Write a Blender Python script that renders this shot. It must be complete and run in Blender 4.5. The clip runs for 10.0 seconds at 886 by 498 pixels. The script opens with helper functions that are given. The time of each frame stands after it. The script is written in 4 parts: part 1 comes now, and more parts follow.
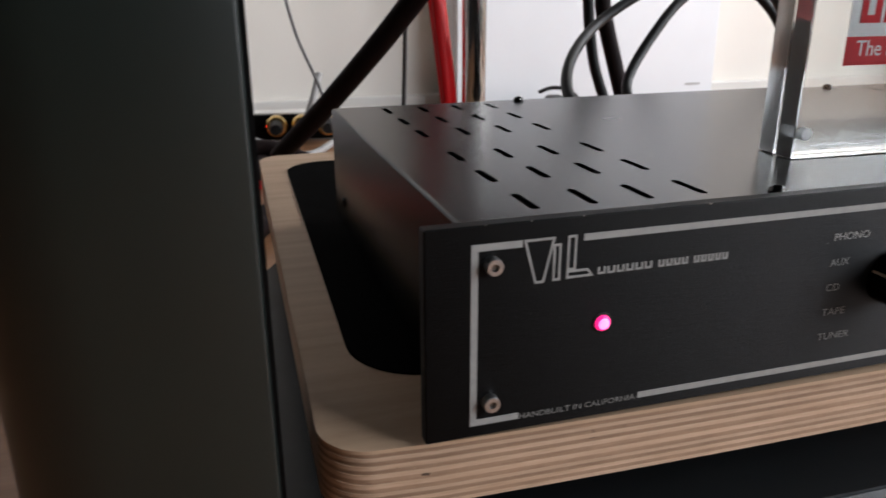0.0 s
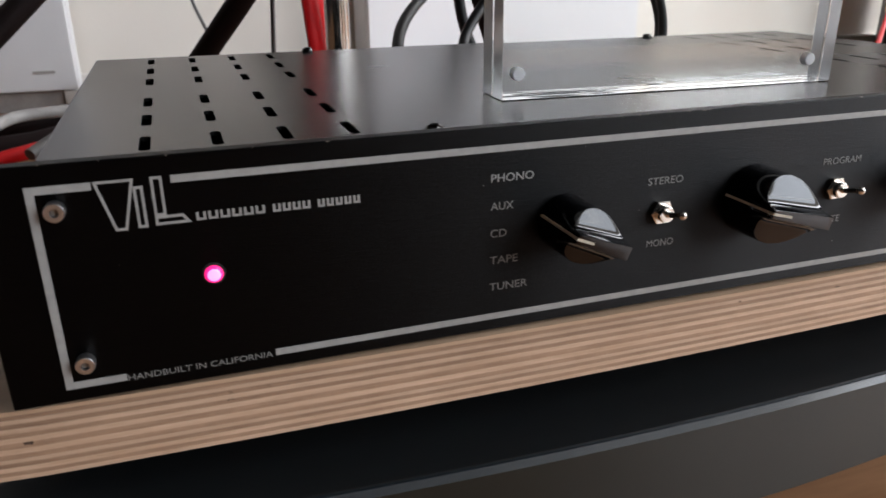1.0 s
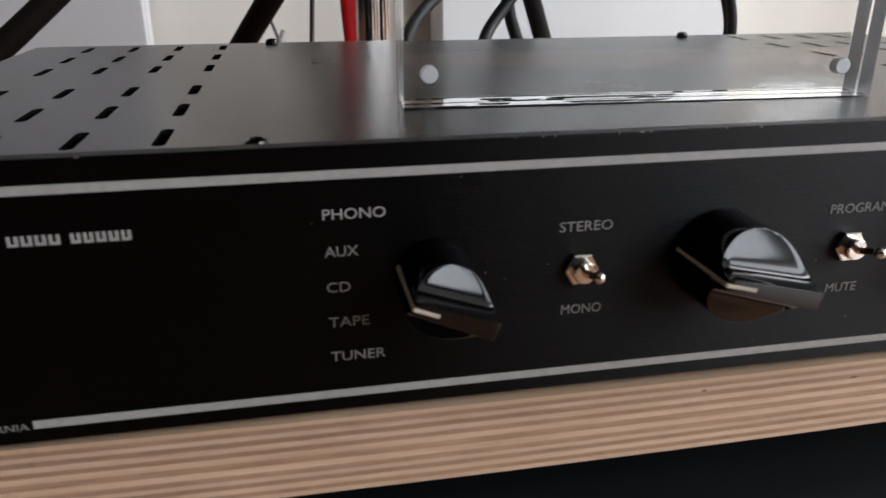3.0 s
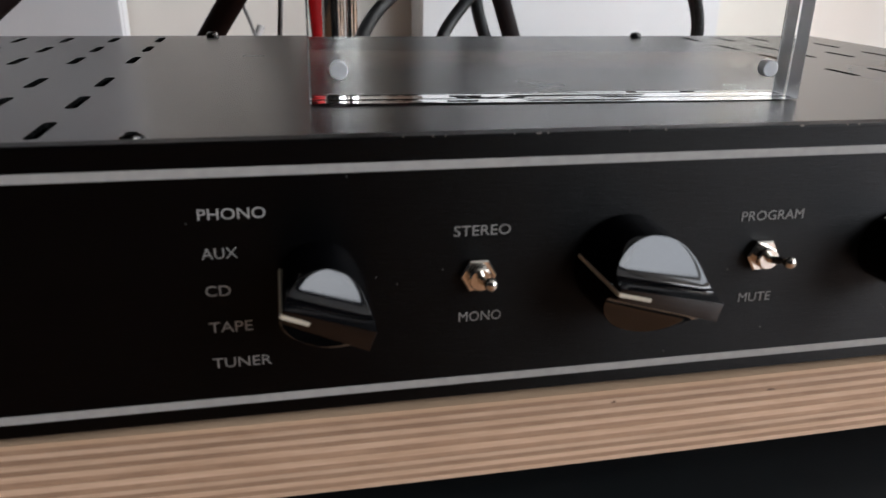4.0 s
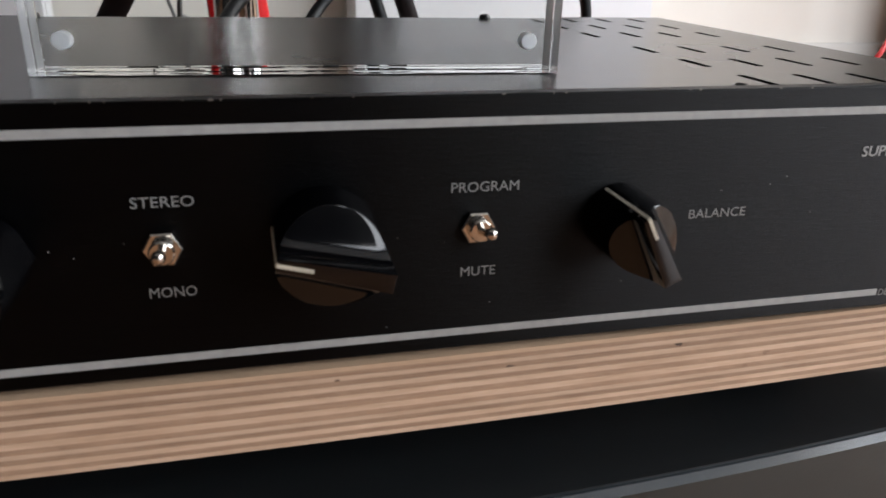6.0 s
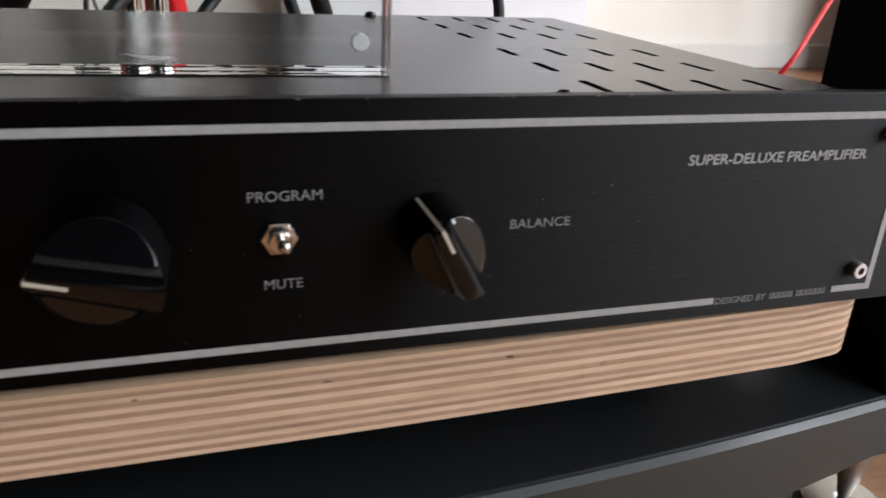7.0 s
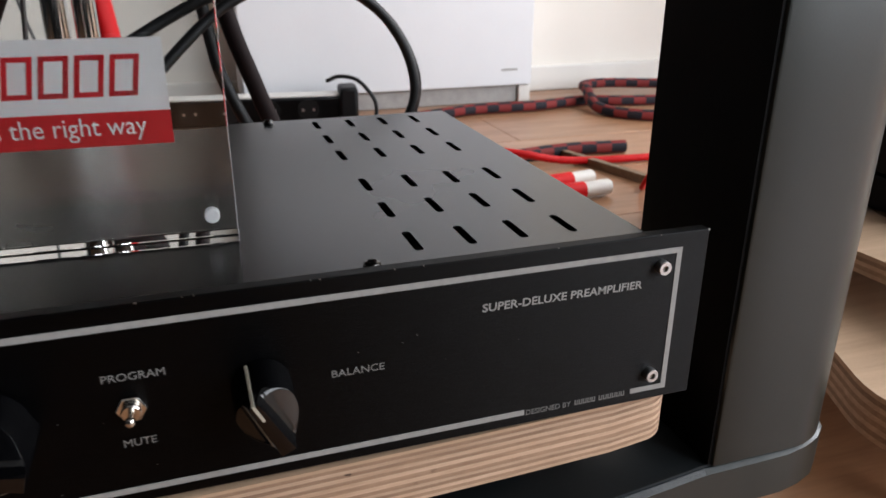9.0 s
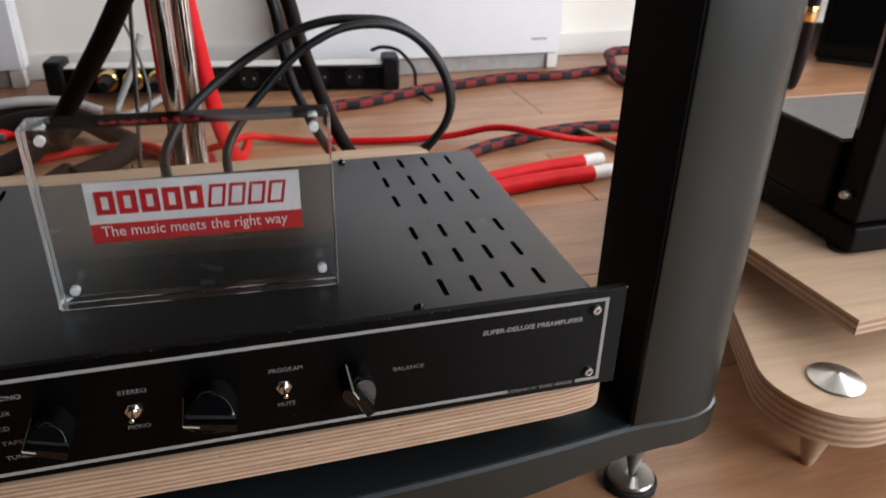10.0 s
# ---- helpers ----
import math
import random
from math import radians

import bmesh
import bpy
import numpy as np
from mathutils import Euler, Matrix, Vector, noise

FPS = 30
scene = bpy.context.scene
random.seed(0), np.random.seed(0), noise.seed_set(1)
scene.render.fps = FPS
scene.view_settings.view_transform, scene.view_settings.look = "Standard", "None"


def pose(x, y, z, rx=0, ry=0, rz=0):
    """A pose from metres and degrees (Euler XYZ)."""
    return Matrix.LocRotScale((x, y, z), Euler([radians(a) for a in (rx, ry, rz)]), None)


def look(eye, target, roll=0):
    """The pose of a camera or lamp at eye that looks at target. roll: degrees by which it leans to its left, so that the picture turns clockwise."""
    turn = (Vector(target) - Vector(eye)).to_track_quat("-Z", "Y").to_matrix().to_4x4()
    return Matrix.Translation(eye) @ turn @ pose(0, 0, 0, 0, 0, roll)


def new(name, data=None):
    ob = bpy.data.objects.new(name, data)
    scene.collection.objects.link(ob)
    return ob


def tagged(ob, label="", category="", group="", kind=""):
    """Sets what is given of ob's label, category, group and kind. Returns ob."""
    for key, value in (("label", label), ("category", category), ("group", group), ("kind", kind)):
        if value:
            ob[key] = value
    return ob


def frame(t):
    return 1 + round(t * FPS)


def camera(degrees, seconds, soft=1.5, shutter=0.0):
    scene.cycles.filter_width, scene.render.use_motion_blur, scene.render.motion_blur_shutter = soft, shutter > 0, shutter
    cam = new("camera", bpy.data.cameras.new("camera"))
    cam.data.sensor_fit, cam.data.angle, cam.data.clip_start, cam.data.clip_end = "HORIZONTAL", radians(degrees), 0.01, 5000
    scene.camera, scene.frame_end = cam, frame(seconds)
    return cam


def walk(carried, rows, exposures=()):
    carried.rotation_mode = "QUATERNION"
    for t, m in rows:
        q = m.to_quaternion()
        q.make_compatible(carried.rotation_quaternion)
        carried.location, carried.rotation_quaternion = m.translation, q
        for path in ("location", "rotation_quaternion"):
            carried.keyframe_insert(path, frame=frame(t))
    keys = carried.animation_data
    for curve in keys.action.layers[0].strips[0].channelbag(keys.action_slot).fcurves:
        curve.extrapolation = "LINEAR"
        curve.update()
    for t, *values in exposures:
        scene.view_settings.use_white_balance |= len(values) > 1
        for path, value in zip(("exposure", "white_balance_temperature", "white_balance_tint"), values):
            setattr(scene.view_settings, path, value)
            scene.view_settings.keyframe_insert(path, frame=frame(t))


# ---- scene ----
cam = camera(61.1, 10.0, shutter=0.2)
cam.data.dof.use_dof, cam.data.dof.focus_distance, cam.data.dof.aperture_fstop = True, 0.30, 26.0
PATH = [
    (0, (-0.052, -0.189, 0.132), (0.499, 1.617, -0.529), -0.2),
    (0.2, (-0.036, -0.189, 0.13), (0.58, 1.598, -0.524), 0.0),
    (0.5, (0.012, -0.198, 0.122), (0.616, 1.588, -0.546), -0.1),
    (0.7, (0.027, -0.201, 0.123), (0.675, 1.562, -0.565), -0.0),
    (1, (0.054, -0.207, 0.117), (0.668, 1.552, -0.611), -0.4),
    (1.2, (0.061, -0.211, 0.124), (0.687, 1.539, -0.617), -0.0),
    (1.5, (0.08, -0.207, 0.126), (0.639, 1.563, -0.62), -0.9),
    (1.7, (0.078, -0.206, 0.125), (0.633, 1.56, -0.632), -0.7),
    (2, (0.093, -0.198, 0.124), (0.517, 1.607, -0.626), -2.3),
    (2.2, (0.093, -0.196, 0.122), (0.464, 1.62, -0.631), -2.5),
    (2.5, (0.111, -0.176, 0.113), (0.45, 1.649, -0.631), -2.1),
    (2.7, (0.117, -0.17, 0.112), (0.481, 1.651, -0.632), -1.1),
    (3, (0.138, -0.165, 0.108), (0.496, 1.662, -0.622), 0.0),
    (3.2, (0.147, -0.166, 0.107), (0.502, 1.675, -0.588), 0.1),
    (4.3, (0.171, -0.161, 0.106), (0.56, 1.655, -0.636), 1.3),
    (4.5, (0.179, -0.165, 0.104), (0.553, 1.657, -0.631), 1.0),
    (4.7, (0.189, -0.17, 0.103), (0.534, 1.657, -0.634), 0.8),
    (5, (0.208, -0.168, 0.101), (0.59, 1.647, -0.647), 0.9),
    (5.2, (0.209, -0.172, 0.1), (0.631, 1.637, -0.641), 1.0),
    (6.3, (0.235, -0.174, 0.101), (0.717, 1.616, -0.65), 1.9),
    (6.5, (0.237, -0.175, 0.1), (0.756, 1.602, -0.657), 2.4),
    (7, (0.268, -0.174, 0.103), (0.832, 1.591, -0.65), 2.8),
    (7.2, (0.286, -0.177, 0.104), (0.867, 1.587, -0.639), 2.8),
    (7.5, (0.312, -0.179, 0.105), (0.899, 1.584, -0.634), 1.5),
    (7.7, (0.319, -0.175, 0.103), (0.919, 1.583, -0.639), 1.0),
    (8, (0.33, -0.173, 0.104), (0.931, 1.586, -0.635), 0.5),
    (8.2, (0.332, -0.172, 0.106), (0.958, 1.577, -0.637), 0.6),
    (8.5, (0.333, -0.176, 0.11), (0.946, 1.581, -0.622), -0.0),
    (8.7, (0.325, -0.182, 0.123), (0.953, 1.566, -0.618), 0.0),
    (9, (0.308, -0.211, 0.163), (0.907, 1.546, -0.582), 0.2),
    (9.2, (0.295, -0.227, 0.172), (0.904, 1.527, -0.571), 0.8),
    (9.5, (0.277, -0.271, 0.206), (0.821, 1.468, -0.618), 0.7),
    (9.7, (0.266, -0.292, 0.225), (0.791, 1.425, -0.654), 1.1),
    (10, (0.271, -0.333, 0.291), (0.771, 1.363, -0.644), 1.4),
]
walk(cam, [(t, look(eye, target, roll)) for t, eye, target, roll in PATH], exposures=[(0, -0.19), (0.5, -0.10), (1, -0.13), (1.5, 0.05), (2, 0.10), (2.5, -0.04), (3, -0.24), (4.5, -0.23), (6.5, -0.15), (7, -0.14), (8, -0.20), (9, -0.31), (9.5, -0.29), (10, -0.26)])

FZ = -0.135                      # level of the floor; the front panel's lower edge is at z = 0

# ---- world and light ----
world = bpy.data.worlds.new("World")
scene.world = world
world.use_nodes = True
wn = world.node_tree.nodes
sky = wn.new("ShaderNodeTexSky")
sky.sky_type, sky.sun_disc = "NISHITA", False
sky.sun_elevation, sky.sun_rotation = radians(38), radians(150)
wn["Background"].inputs[1].default_value = 0.12
world.node_tree.links.new(sky.outputs[0], wn["Background"].inputs[0])


def window_light(name, x, y, z, wide, high, target, watts, colour):
    lamp = bpy.data.lights.new(name, "AREA")
    lamp.shape, lamp.size, lamp.size_y, lamp.energy, lamp.color = "RECTANGLE", wide, high, watts, colour
    ob = new(name, lamp)
    ob.matrix_world = look((x, y, z), target)
    return ob


window_light("window_light_front", 2.025, -1.77, 1.25, 1.45, 2.25, (2.025, 0.0, 1.25), 88, (0.86, 0.915, 1.0))
window_light("window_light_corner", 2.92, -1.15, 1.25, 0.75, 2.25, (0.0, -1.15, 1.25), 40, (0.86, 0.915, 1.0))
window_light("window_light_right", 2.92, 0.51, 1.46, 1.32, 2.4, (0.0, 0.51, 1.46), 124, (0.925, 0.945, 1.0))



# ---- materials ----
def material(name, colour, rough=0.5, metal=0.0, second=None, scale=40.0, stretch=(1, 1, 1), bump=0.0, bump_scale=400.0,
             rough_var=0.08, spec=0.5, piece=0.0, coat=0.0):
    """A surface with coarse and fine variation, fine relief and uneven gloss."""
    m = bpy.data.materials.new(name)
    m.use_nodes = True
    n, l = m.node_tree.nodes, m.node_tree.links
    b = n["Principled BSDF"]
    b.inputs["Metallic"].default_value = metal
    b.inputs["Specular IOR Level"].default_value = spec
    b.inputs["Coat Weight"].default_value = coat
    co, mp = n.new("ShaderNodeTexCoord"), n.new("ShaderNodeMapping")
    mp.inputs["Scale"].default_value = stretch
    l.new(co.outputs["Object"], mp.inputs[0])
    if piece:
        info, off = n.new("ShaderNodeObjectInfo"), n.new("ShaderNodeVectorMath")
        off.operation = "MULTIPLY_ADD"
        l.new(info.outputs["Random"], off.inputs[0])
        off.inputs[1].default_value = (7.0, 5.0, 3.0)
        l.new(co.outputs["Object"], off.inputs[2])
        l.new(off.outputs[0], mp.inputs[0])
    big, fine = n.new("ShaderNodeTexNoise"), n.new("ShaderNodeTexNoise")
    big.inputs["Scale"].default_value, big.inputs["Detail"].default_value = scale, 4
    fine.inputs["Scale"].default_value, fine.inputs["Detail"].default_value = bump_scale, 3
    for t in (big, fine):
        l.new(mp.outputs[0], t.inputs["Vector"])
    mix = n.new("ShaderNodeMix")
    mix.data_type = "RGBA"
    second = second or tuple(c * 0.72 for c in colour)
    mix.inputs[6].default_value, mix.inputs[7].default_value = (*colour, 1), (*second, 1)
    add = n.new("ShaderNodeMath")
    add.operation = "MULTIPLY_ADD"
    l.new(fine.outputs["Fac"], add.inputs[0])
    add.inputs[1].default_value = 0.5
    l.new(big.outputs["Fac"], add.inputs[2])
    ramp = n.new("ShaderNodeMapRange")
    ramp.inputs[1].default_value, ramp.inputs[2].default_value = 0.5, 1.0
    l.new(add.outputs[0], ramp.inputs[0])
    l.new(ramp.outputs[0], mix.inputs[0])
    last = mix.outputs[2]
    if piece:
        hsv, mr = n.new("ShaderNodeHueSaturation"), n.new("ShaderNodeMapRange")
        mr.inputs[3].default_value, mr.inputs[4].default_value = 1 - piece, 1 + piece
        l.new(info.outputs["Random"], mr.inputs[0])
        l.new(mr.outputs[0], hsv.inputs["Value"])
        l.new(last, hsv.inputs["Color"])
        last = hsv.outputs[0]
    l.new(last, b.inputs["Base Color"])
    rr = n.new("ShaderNodeMapRange")
    rr.inputs[3].default_value, rr.inputs[4].default_value = max(0.02, rough - rough_var), min(1, rough + rough_var)
    l.new(big.outputs["Fac"], rr.inputs[0])
    l.new(rr.outputs[0], b.inputs["Roughness"])
    if bump:
        bp = n.new("ShaderNodeBump")
        bp.inputs["Strength"].default_value, bp.inputs["Distance"].default_value = bump, 0.0003
        l.new(fine.outputs["Fac"], bp.inputs["Height"])
        l.new(bp.outputs[0], b.inputs["Normal"])
    return m


def specks(m, scale, size, share, colour):
    """Sparse small flecks (dust, chips, pits) with a shape of their own over a material's colour."""
    n, l = m.node_tree.nodes, m.node_tree.links
    b = n["Principled BSDF"]
    before = b.inputs["Base Color"].links[0].from_socket
    vor = n.new("ShaderNodeTexVoronoi")
    vor.inputs["Scale"].default_value = scale
    warp = n.new("ShaderNodeTexNoise")
    warp.inputs["Scale"].default_value = scale * 3
    where = n["Mapping"].inputs[0].links[0].from_socket
    l.new(where, vor.inputs["Vector"])
    l.new(where, warp.inputs["Vector"])
    near, rare, both, cell, wob = (n.new("ShaderNodeMath") for k in range(5))
    sep = n.new("ShaderNodeSeparateColor")
    l.new(vor.outputs["Color"], sep.inputs[0])
    wob.operation = "MULTIPLY_ADD"
    l.new(warp.outputs["Fac"], wob.inputs[0])
    wob.inputs[1].default_value = size * 2
    l.new(vor.outputs["Distance"], wob.inputs[2])
    near.operation, near.inputs[1].default_value = "LESS_THAN", size * 2
    l.new(wob.outputs[0], near.inputs[0])
    rare.operation, rare.inputs[1].default_value = "LESS_THAN", share
    l.new(sep.outputs[0], rare.inputs[0])
    both.operation = "MULTIPLY"
    l.new(near.outputs[0], both.inputs[0])
    l.new(rare.outputs[0], both.inputs[1])
    cell.operation = "MULTIPLY"
    l.new(both.outputs[0], cell.inputs[0])
    l.new(sep.outputs[1], cell.inputs[1])
    mix = n.new("ShaderNodeMix")
    mix.data_type = "RGBA"
    mix.inputs[7].default_value = (*colour, 1)
    l.new(cell.outputs[0], mix.inputs[0])
    l.new(before, mix.inputs[6])
    l.new(mix.outputs[2], b.inputs["Base Color"])


def glow(name, colour, strength, edge):
    m = bpy.data.materials.new(name)
    m.use_nodes = True
    b = m.node_tree.nodes["Principled BSDF"]
    b.inputs["Base Color"].default_value, b.inputs["Roughness"].default_value = (*edge, 1), 0.15
    b.inputs["Emission Color"].default_value, b.inputs["Emission Strength"].default_value = (*colour, 1), strength
    return m


def clear(name, colour=(0.97, 0.985, 0.98), ior=1.49):
    m = bpy.data.materials.new(name)
    m.use_nodes = True
    b = m.node_tree.nodes["Principled BSDF"]
    b.inputs["Base Color"].default_value, b.inputs["Roughness"].default_value = (*colour, 1), 0.0
    b.inputs["Transmission Weight"].default_value, b.inputs["IOR"].default_value = 1.0, ior
    return m


def braid(name, one, two, scale, rough=0.6):
    """Woven sleeve with two colours of thread in slanting patches."""
    m = material(name, one, rough, second=two, scale=scale, bump=0.5, bump_scale=900, spec=0.2)
    n, l = m.node_tree.nodes, m.node_tree.links
    wave = n.new("ShaderNodeTexChecker")
    wave.inputs["Scale"].default_value = scale
    wave.inputs[1].default_value, wave.inputs[2].default_value = (*one, 1), (*two, 1)
    l.new(n["Texture Coordinate"].outputs["UV"], wave.inputs["Vector"])
    l.new(wave.outputs[0], n["Principled BSDF"].inputs["Base Color"])
    return m


M = {
    "panel": material("black_anodised_brushed", (0.0009, 0.0010, 0.0012), 0.40, 0.0, (0.0006, 0.0006, 0.0008), 18, (1.2, 1, 26), 0.42, 210, 0.06, spec=0.155),
    "lid": material("black_satin_paint", (0.0048, 0.0048, 0.0048), 0.27, 0.0, (0.0042, 0.0042, 0.0042), 9, bump=0.03, bump_scale=1500, rough_var=0.012, spec=0.52),
    "inner": material("dark_chassis", (0.006, 0.006, 0.006), 0.7),
    "silk": material("silver_print", (0.37, 0.37, 0.355), 0.45, 0.0, (0.30, 0.30, 0.29), 300, rough_var=0.05),
    "silk_grey": material("grey_print", (0.245, 0.245, 0.235), 0.5, 0.0, (0.18, 0.18, 0.172), 300),
    "knob": material("black_phenolic", (0.0010, 0.0010, 0.0013), 0.075, 0.0, (0.0016, 0.0016, 0.0020), 60, bump=0.012, bump_scale=300, rough_var=0.03, spec=0.46),
    "cream": material("cream_line", (0.62, 0.56, 0.44), 0.5),
    "steel": material("stainless_steel", (0.74, 0.74, 0.74), 0.34, 1.0, (0.48, 0.48, 0.49), 120, bump=0.05),
    "bare": material("worn_bare_metal", (0.30, 0.27, 0.24), 0.45, 0.7, (0.2, 0.18, 0.16), 300),
    "nickel": material("nickel_plate", (0.72, 0.69, 0.64), 0.18, 1.0, (0.62, 0.58, 0.52), 160, bump=0.05),
    "black_screw": material("blackened_steel", (0.10, 0.096, 0.092), 0.2, 1.0, (0.06, 0.057, 0.054), 300),
    "chrome": material("chrome", (0.72, 0.70, 0.67), 0.10, 1.0, (0.62, 0.6, 0.57), 20, rough_var=0.03),
    "brushed": material("turned_steel", (0.60, 0.58, 0.54), 0.3, 1.0, (0.45, 0.43, 0.4), 60, bump=0.1),
    "brass": material("brass", (0.80, 0.58, 0.25), 0.2, 1.0, (0.7, 0.48, 0.2), 80),
    "veneer": material("birch_veneer", (0.60, 0.415, 0.275), 0.55, 0.0, (0.47, 0.312, 0.198), 9, (1.0, 14, 14), 0.15, 260, piece=0.03),
    "ply_long": material("birch_ply_long_grain", (0.67, 0.475, 0.335), 0.6, 0.0, (0.49, 0.325, 0.212), 30, (1, 7, 9), 0.5, 170, piece=0.09),
    "ply_end": material("birch_ply_end_grain", (0.43, 0.276, 0.178), 0.7, 0.0, (0.29, 0.178, 0.113), 60, (1, 6, 9), 0.6, 320, piece=0.14),
    "mat": material("black_felt", (0.002, 0.002, 0.002), 0.9, bump=0.4, bump_scale=1200, spec=0.03),
    "rack": material("graphite_lacquer", (0.0078, 0.0130, 0.0110), 0.345, 0.0, (0.0064, 0.0107, 0.0090), 16, bump=0.08, bump_scale=900, rough_var=0.03, spec=0.56),
    "rack_top": material("graphite_lacquer_top", (0.0075, 0.0102, 0.0115), 0.46, 0.0, (0.0055, 0.0074, 0.0084), 30, bump=0.10, bump_scale=900, spec=0.4),
    # lighter and glossier than the rack: the front edge's highlight is in this colour
    "rack_edge": material("graphite_edge_highlight", (0.020, 0.026, 0.031), 0.22, 0.0, (0.014, 0.019, 0.022), 40, rough_var=0.05, spec=1.0),
    "rack_inner": material("near_black_inner", (0.0015, 0.0015, 0.0016), 0.6, spec=0.1),
    "rubber": material("black_rubber", (0.004, 0.004, 0.004), 0.6, bump=0.2),
    "wall": material("cream_wall_paint", (0.84, 0.79, 0.72), 0.85, 0.0, (0.80, 0.75, 0.68), 5, bump=0.15, bump_scale=300, spec=0.2),
    "white": material("white_lacquer", (0.80, 0.80, 0.81), 0.45, 0.0, (0.76, 0.76, 0.77), 6, bump=0.03),
    "trim": material("white_trim_paint", (0.76, 0.73, 0.68), 0.5, 0.0, (0.7, 0.67, 0.62), 6),
    "grey": material("grey_edge_strip", (0.42, 0.40, 0.38), 0.5),
    "plank": material("oak_plank", (0.40, 0.208, 0.110), 0.33, 0.0, (0.255, 0.122, 0.058), 5, (1.2, 9, 9), 0.2, 30, piece=0.11, spec=0.6),
    # for walls out of view, darkened so that glossy black parts reflect little
    "far_wall": material("dark_unseen_wall", (0.022, 0.023, 0.025), 0.85, spec=0.1),
    "ceiling": material("ceiling_paint", (0.30, 0.296, 0.285), 0.9, spec=0.2),
    "black_box": material("black_painted_metal", (0.0018, 0.0018, 0.0020), 0.42, bump=0.06, spec=0.12),
    "grey_top": material("grey_brushed_top", (0.28, 0.27, 0.26), 0.35, 0.5, (0.22, 0.215, 0.21), 30, (1, 12, 1), 0.1),
    "plastic": material("black_plastic", (0.004, 0.004, 0.0045), 0.5, bump=0.06, spec=0.3),
    "cable_black": material("black_cable", (0.0035, 0.0035, 0.0040), 0.5, bump=0.2, bump_scale=700, spec=0.3),
    "cable_grey": material("grey_cable", (0.10, 0.095, 0.09), 0.5),
    "cable_white": material("white_cable", (0.36, 0.345, 0.33), 0.5),
    "cable_red": material("red_cable", (0.55, 0.008, 0.010), 0.5, 0.0, (0.50, 0.005, 0.007), 60, bump=0.2, spec=0.15),
    "sleeve": material("red_sleeve", (0.70, 0.010, 0.012), 0.5, 0.0, (0.56, 0.007, 0.009), 50, spec=0.15),
    "braid_dark": braid("dark_braid", (0.0030, 0.0026, 0.0026), (0.014, 0.0036, 0.0032), 60, 0.75),
    "braid_redblack": braid("red_black_braid", (0.20, 0.028, 0.026), (0.020, 0.018, 0.024), 4, 0.75),
    "card_white": material("white_card", (0.90, 0.91, 0.92), 0.5, 0.0, (0.87, 0.88, 0.89), 20),
    "card_red": material("red_card", (0.66, 0.008, 0.018), 0.6, 0.0, (0.61, 0.007, 0.016), 20),
    "acrylic": clear("clear_acrylic", ior=1.38),
    "acrylic_edge": clear("polished_acrylic_edge", (0.97, 0.985, 0.985), 1.14),
    "magnet": material("bright_magnet", (0.95, 0.95, 0.95), 0.5, 0.0, (0.90, 0.90, 0.90)),
    "pane": clear("window_glass", (1, 1, 1), 1.45),
    "led": glow("pink_led", (1.0, 0.02, 0.22), 1.6, (0.6, 0.02, 0.15)),
    "led_core": glow("pink_led_core", (1.0, 0.24, 0.62), 2.2, (0.8, 0.2, 0.4)),
    "red_lamp": glow("red_lamp", (1.0, 0.05, 0.04), 5.0, (0.4, 0.01, 0.01)),
    "wood_board": material("dark_wood_board", (0.20, 0.12, 0.06), 0.5, 0.0, (0.12, 0.07, 0.035), 20, (1, 10, 10)),
}

M["acrylic_edge"].node_tree.nodes["Principled BSDF"].inputs["Roughness"].default_value = 0.16
M["acrylic_edge"].node_tree.nodes["Principled BSDF"].inputs["Transmission Weight"].default_value = 0.62  # satin saw-cut edge
specks(M["panel"], 240, 0.060, 0.06, (0.34, 0.34, 0.33))
sheen = M["panel"].node_tree
along = sheen.nodes.new("ShaderNodeCombineXYZ")
along.inputs[2].default_value = 1.0
sheen.links.new(along.outputs[0], sheen.nodes["Principled BSDF"].inputs["Tangent"])
sheen.nodes["Principled BSDF"].inputs["Anisotropic"].default_value = 0.95
specks(M["lid"], 200, 0.06, 0.03, (0.30, 0.30, 0.29))
specks(M["ply_end"], 170, 0.24, 0.09, (0.06, 0.035, 0.022))
specks(M["ply_long"], 160, 0.16, 0.03, (0.09, 0.05, 0.03))
specks(M["rack_top"], 150, 0.06, 0.05, (0.20, 0.20, 0.20))

# ---- mesh helpers ----
ORIGIN = {}


def thing(name, at, label, category, group="", kind=""):
    ob = new(name)
    ob.location = at
    ORIGIN[ob] = Vector(at)
    return tagged(ob, label, category, group, kind)


def part(name, bm, mat, parent=None, label="", smooth=True, base=False, angle=21):
    """Links a bmesh (in world places) as one mesh, under a thing or a part."""
    bmesh.ops.recalc_face_normals(bm, faces=bm.faces)
    lo = Vector([min(v.co[i] for v in bm.verts) for i in range(3)])
    hi = Vector([max(v.co[i] for v in bm.verts) for i in range(3)])
    mid = (lo + hi) / 2
    if base:
        mid.z = lo.z
    bmesh.ops.translate(bm, verts=bm.verts, vec=-mid)
    me = bpy.data.meshes.new(name)
    bm.to_mesh(me)
    bm.free()
    if smooth:
        me.shade_smooth()
        me.set_sharp_from_angle(angle=radians(angle))
    me.materials.append(M[mat])
    ob = new(name, me)
    ORIGIN[ob] = mid
    ob.location = mid - (ORIGIN[parent] if parent else Vector())
    if parent:
        ob.parent = parent
    if label:
        ob["label"] = label
    return ob


def lone(name, bm, mat, label, category, kind="", group="", smooth=True, angle=21):
    """A thing that is one single mesh."""
    return tagged(part(name, bm, mat, smooth=smooth, base=True, angle=angle), label, category, group, kind)


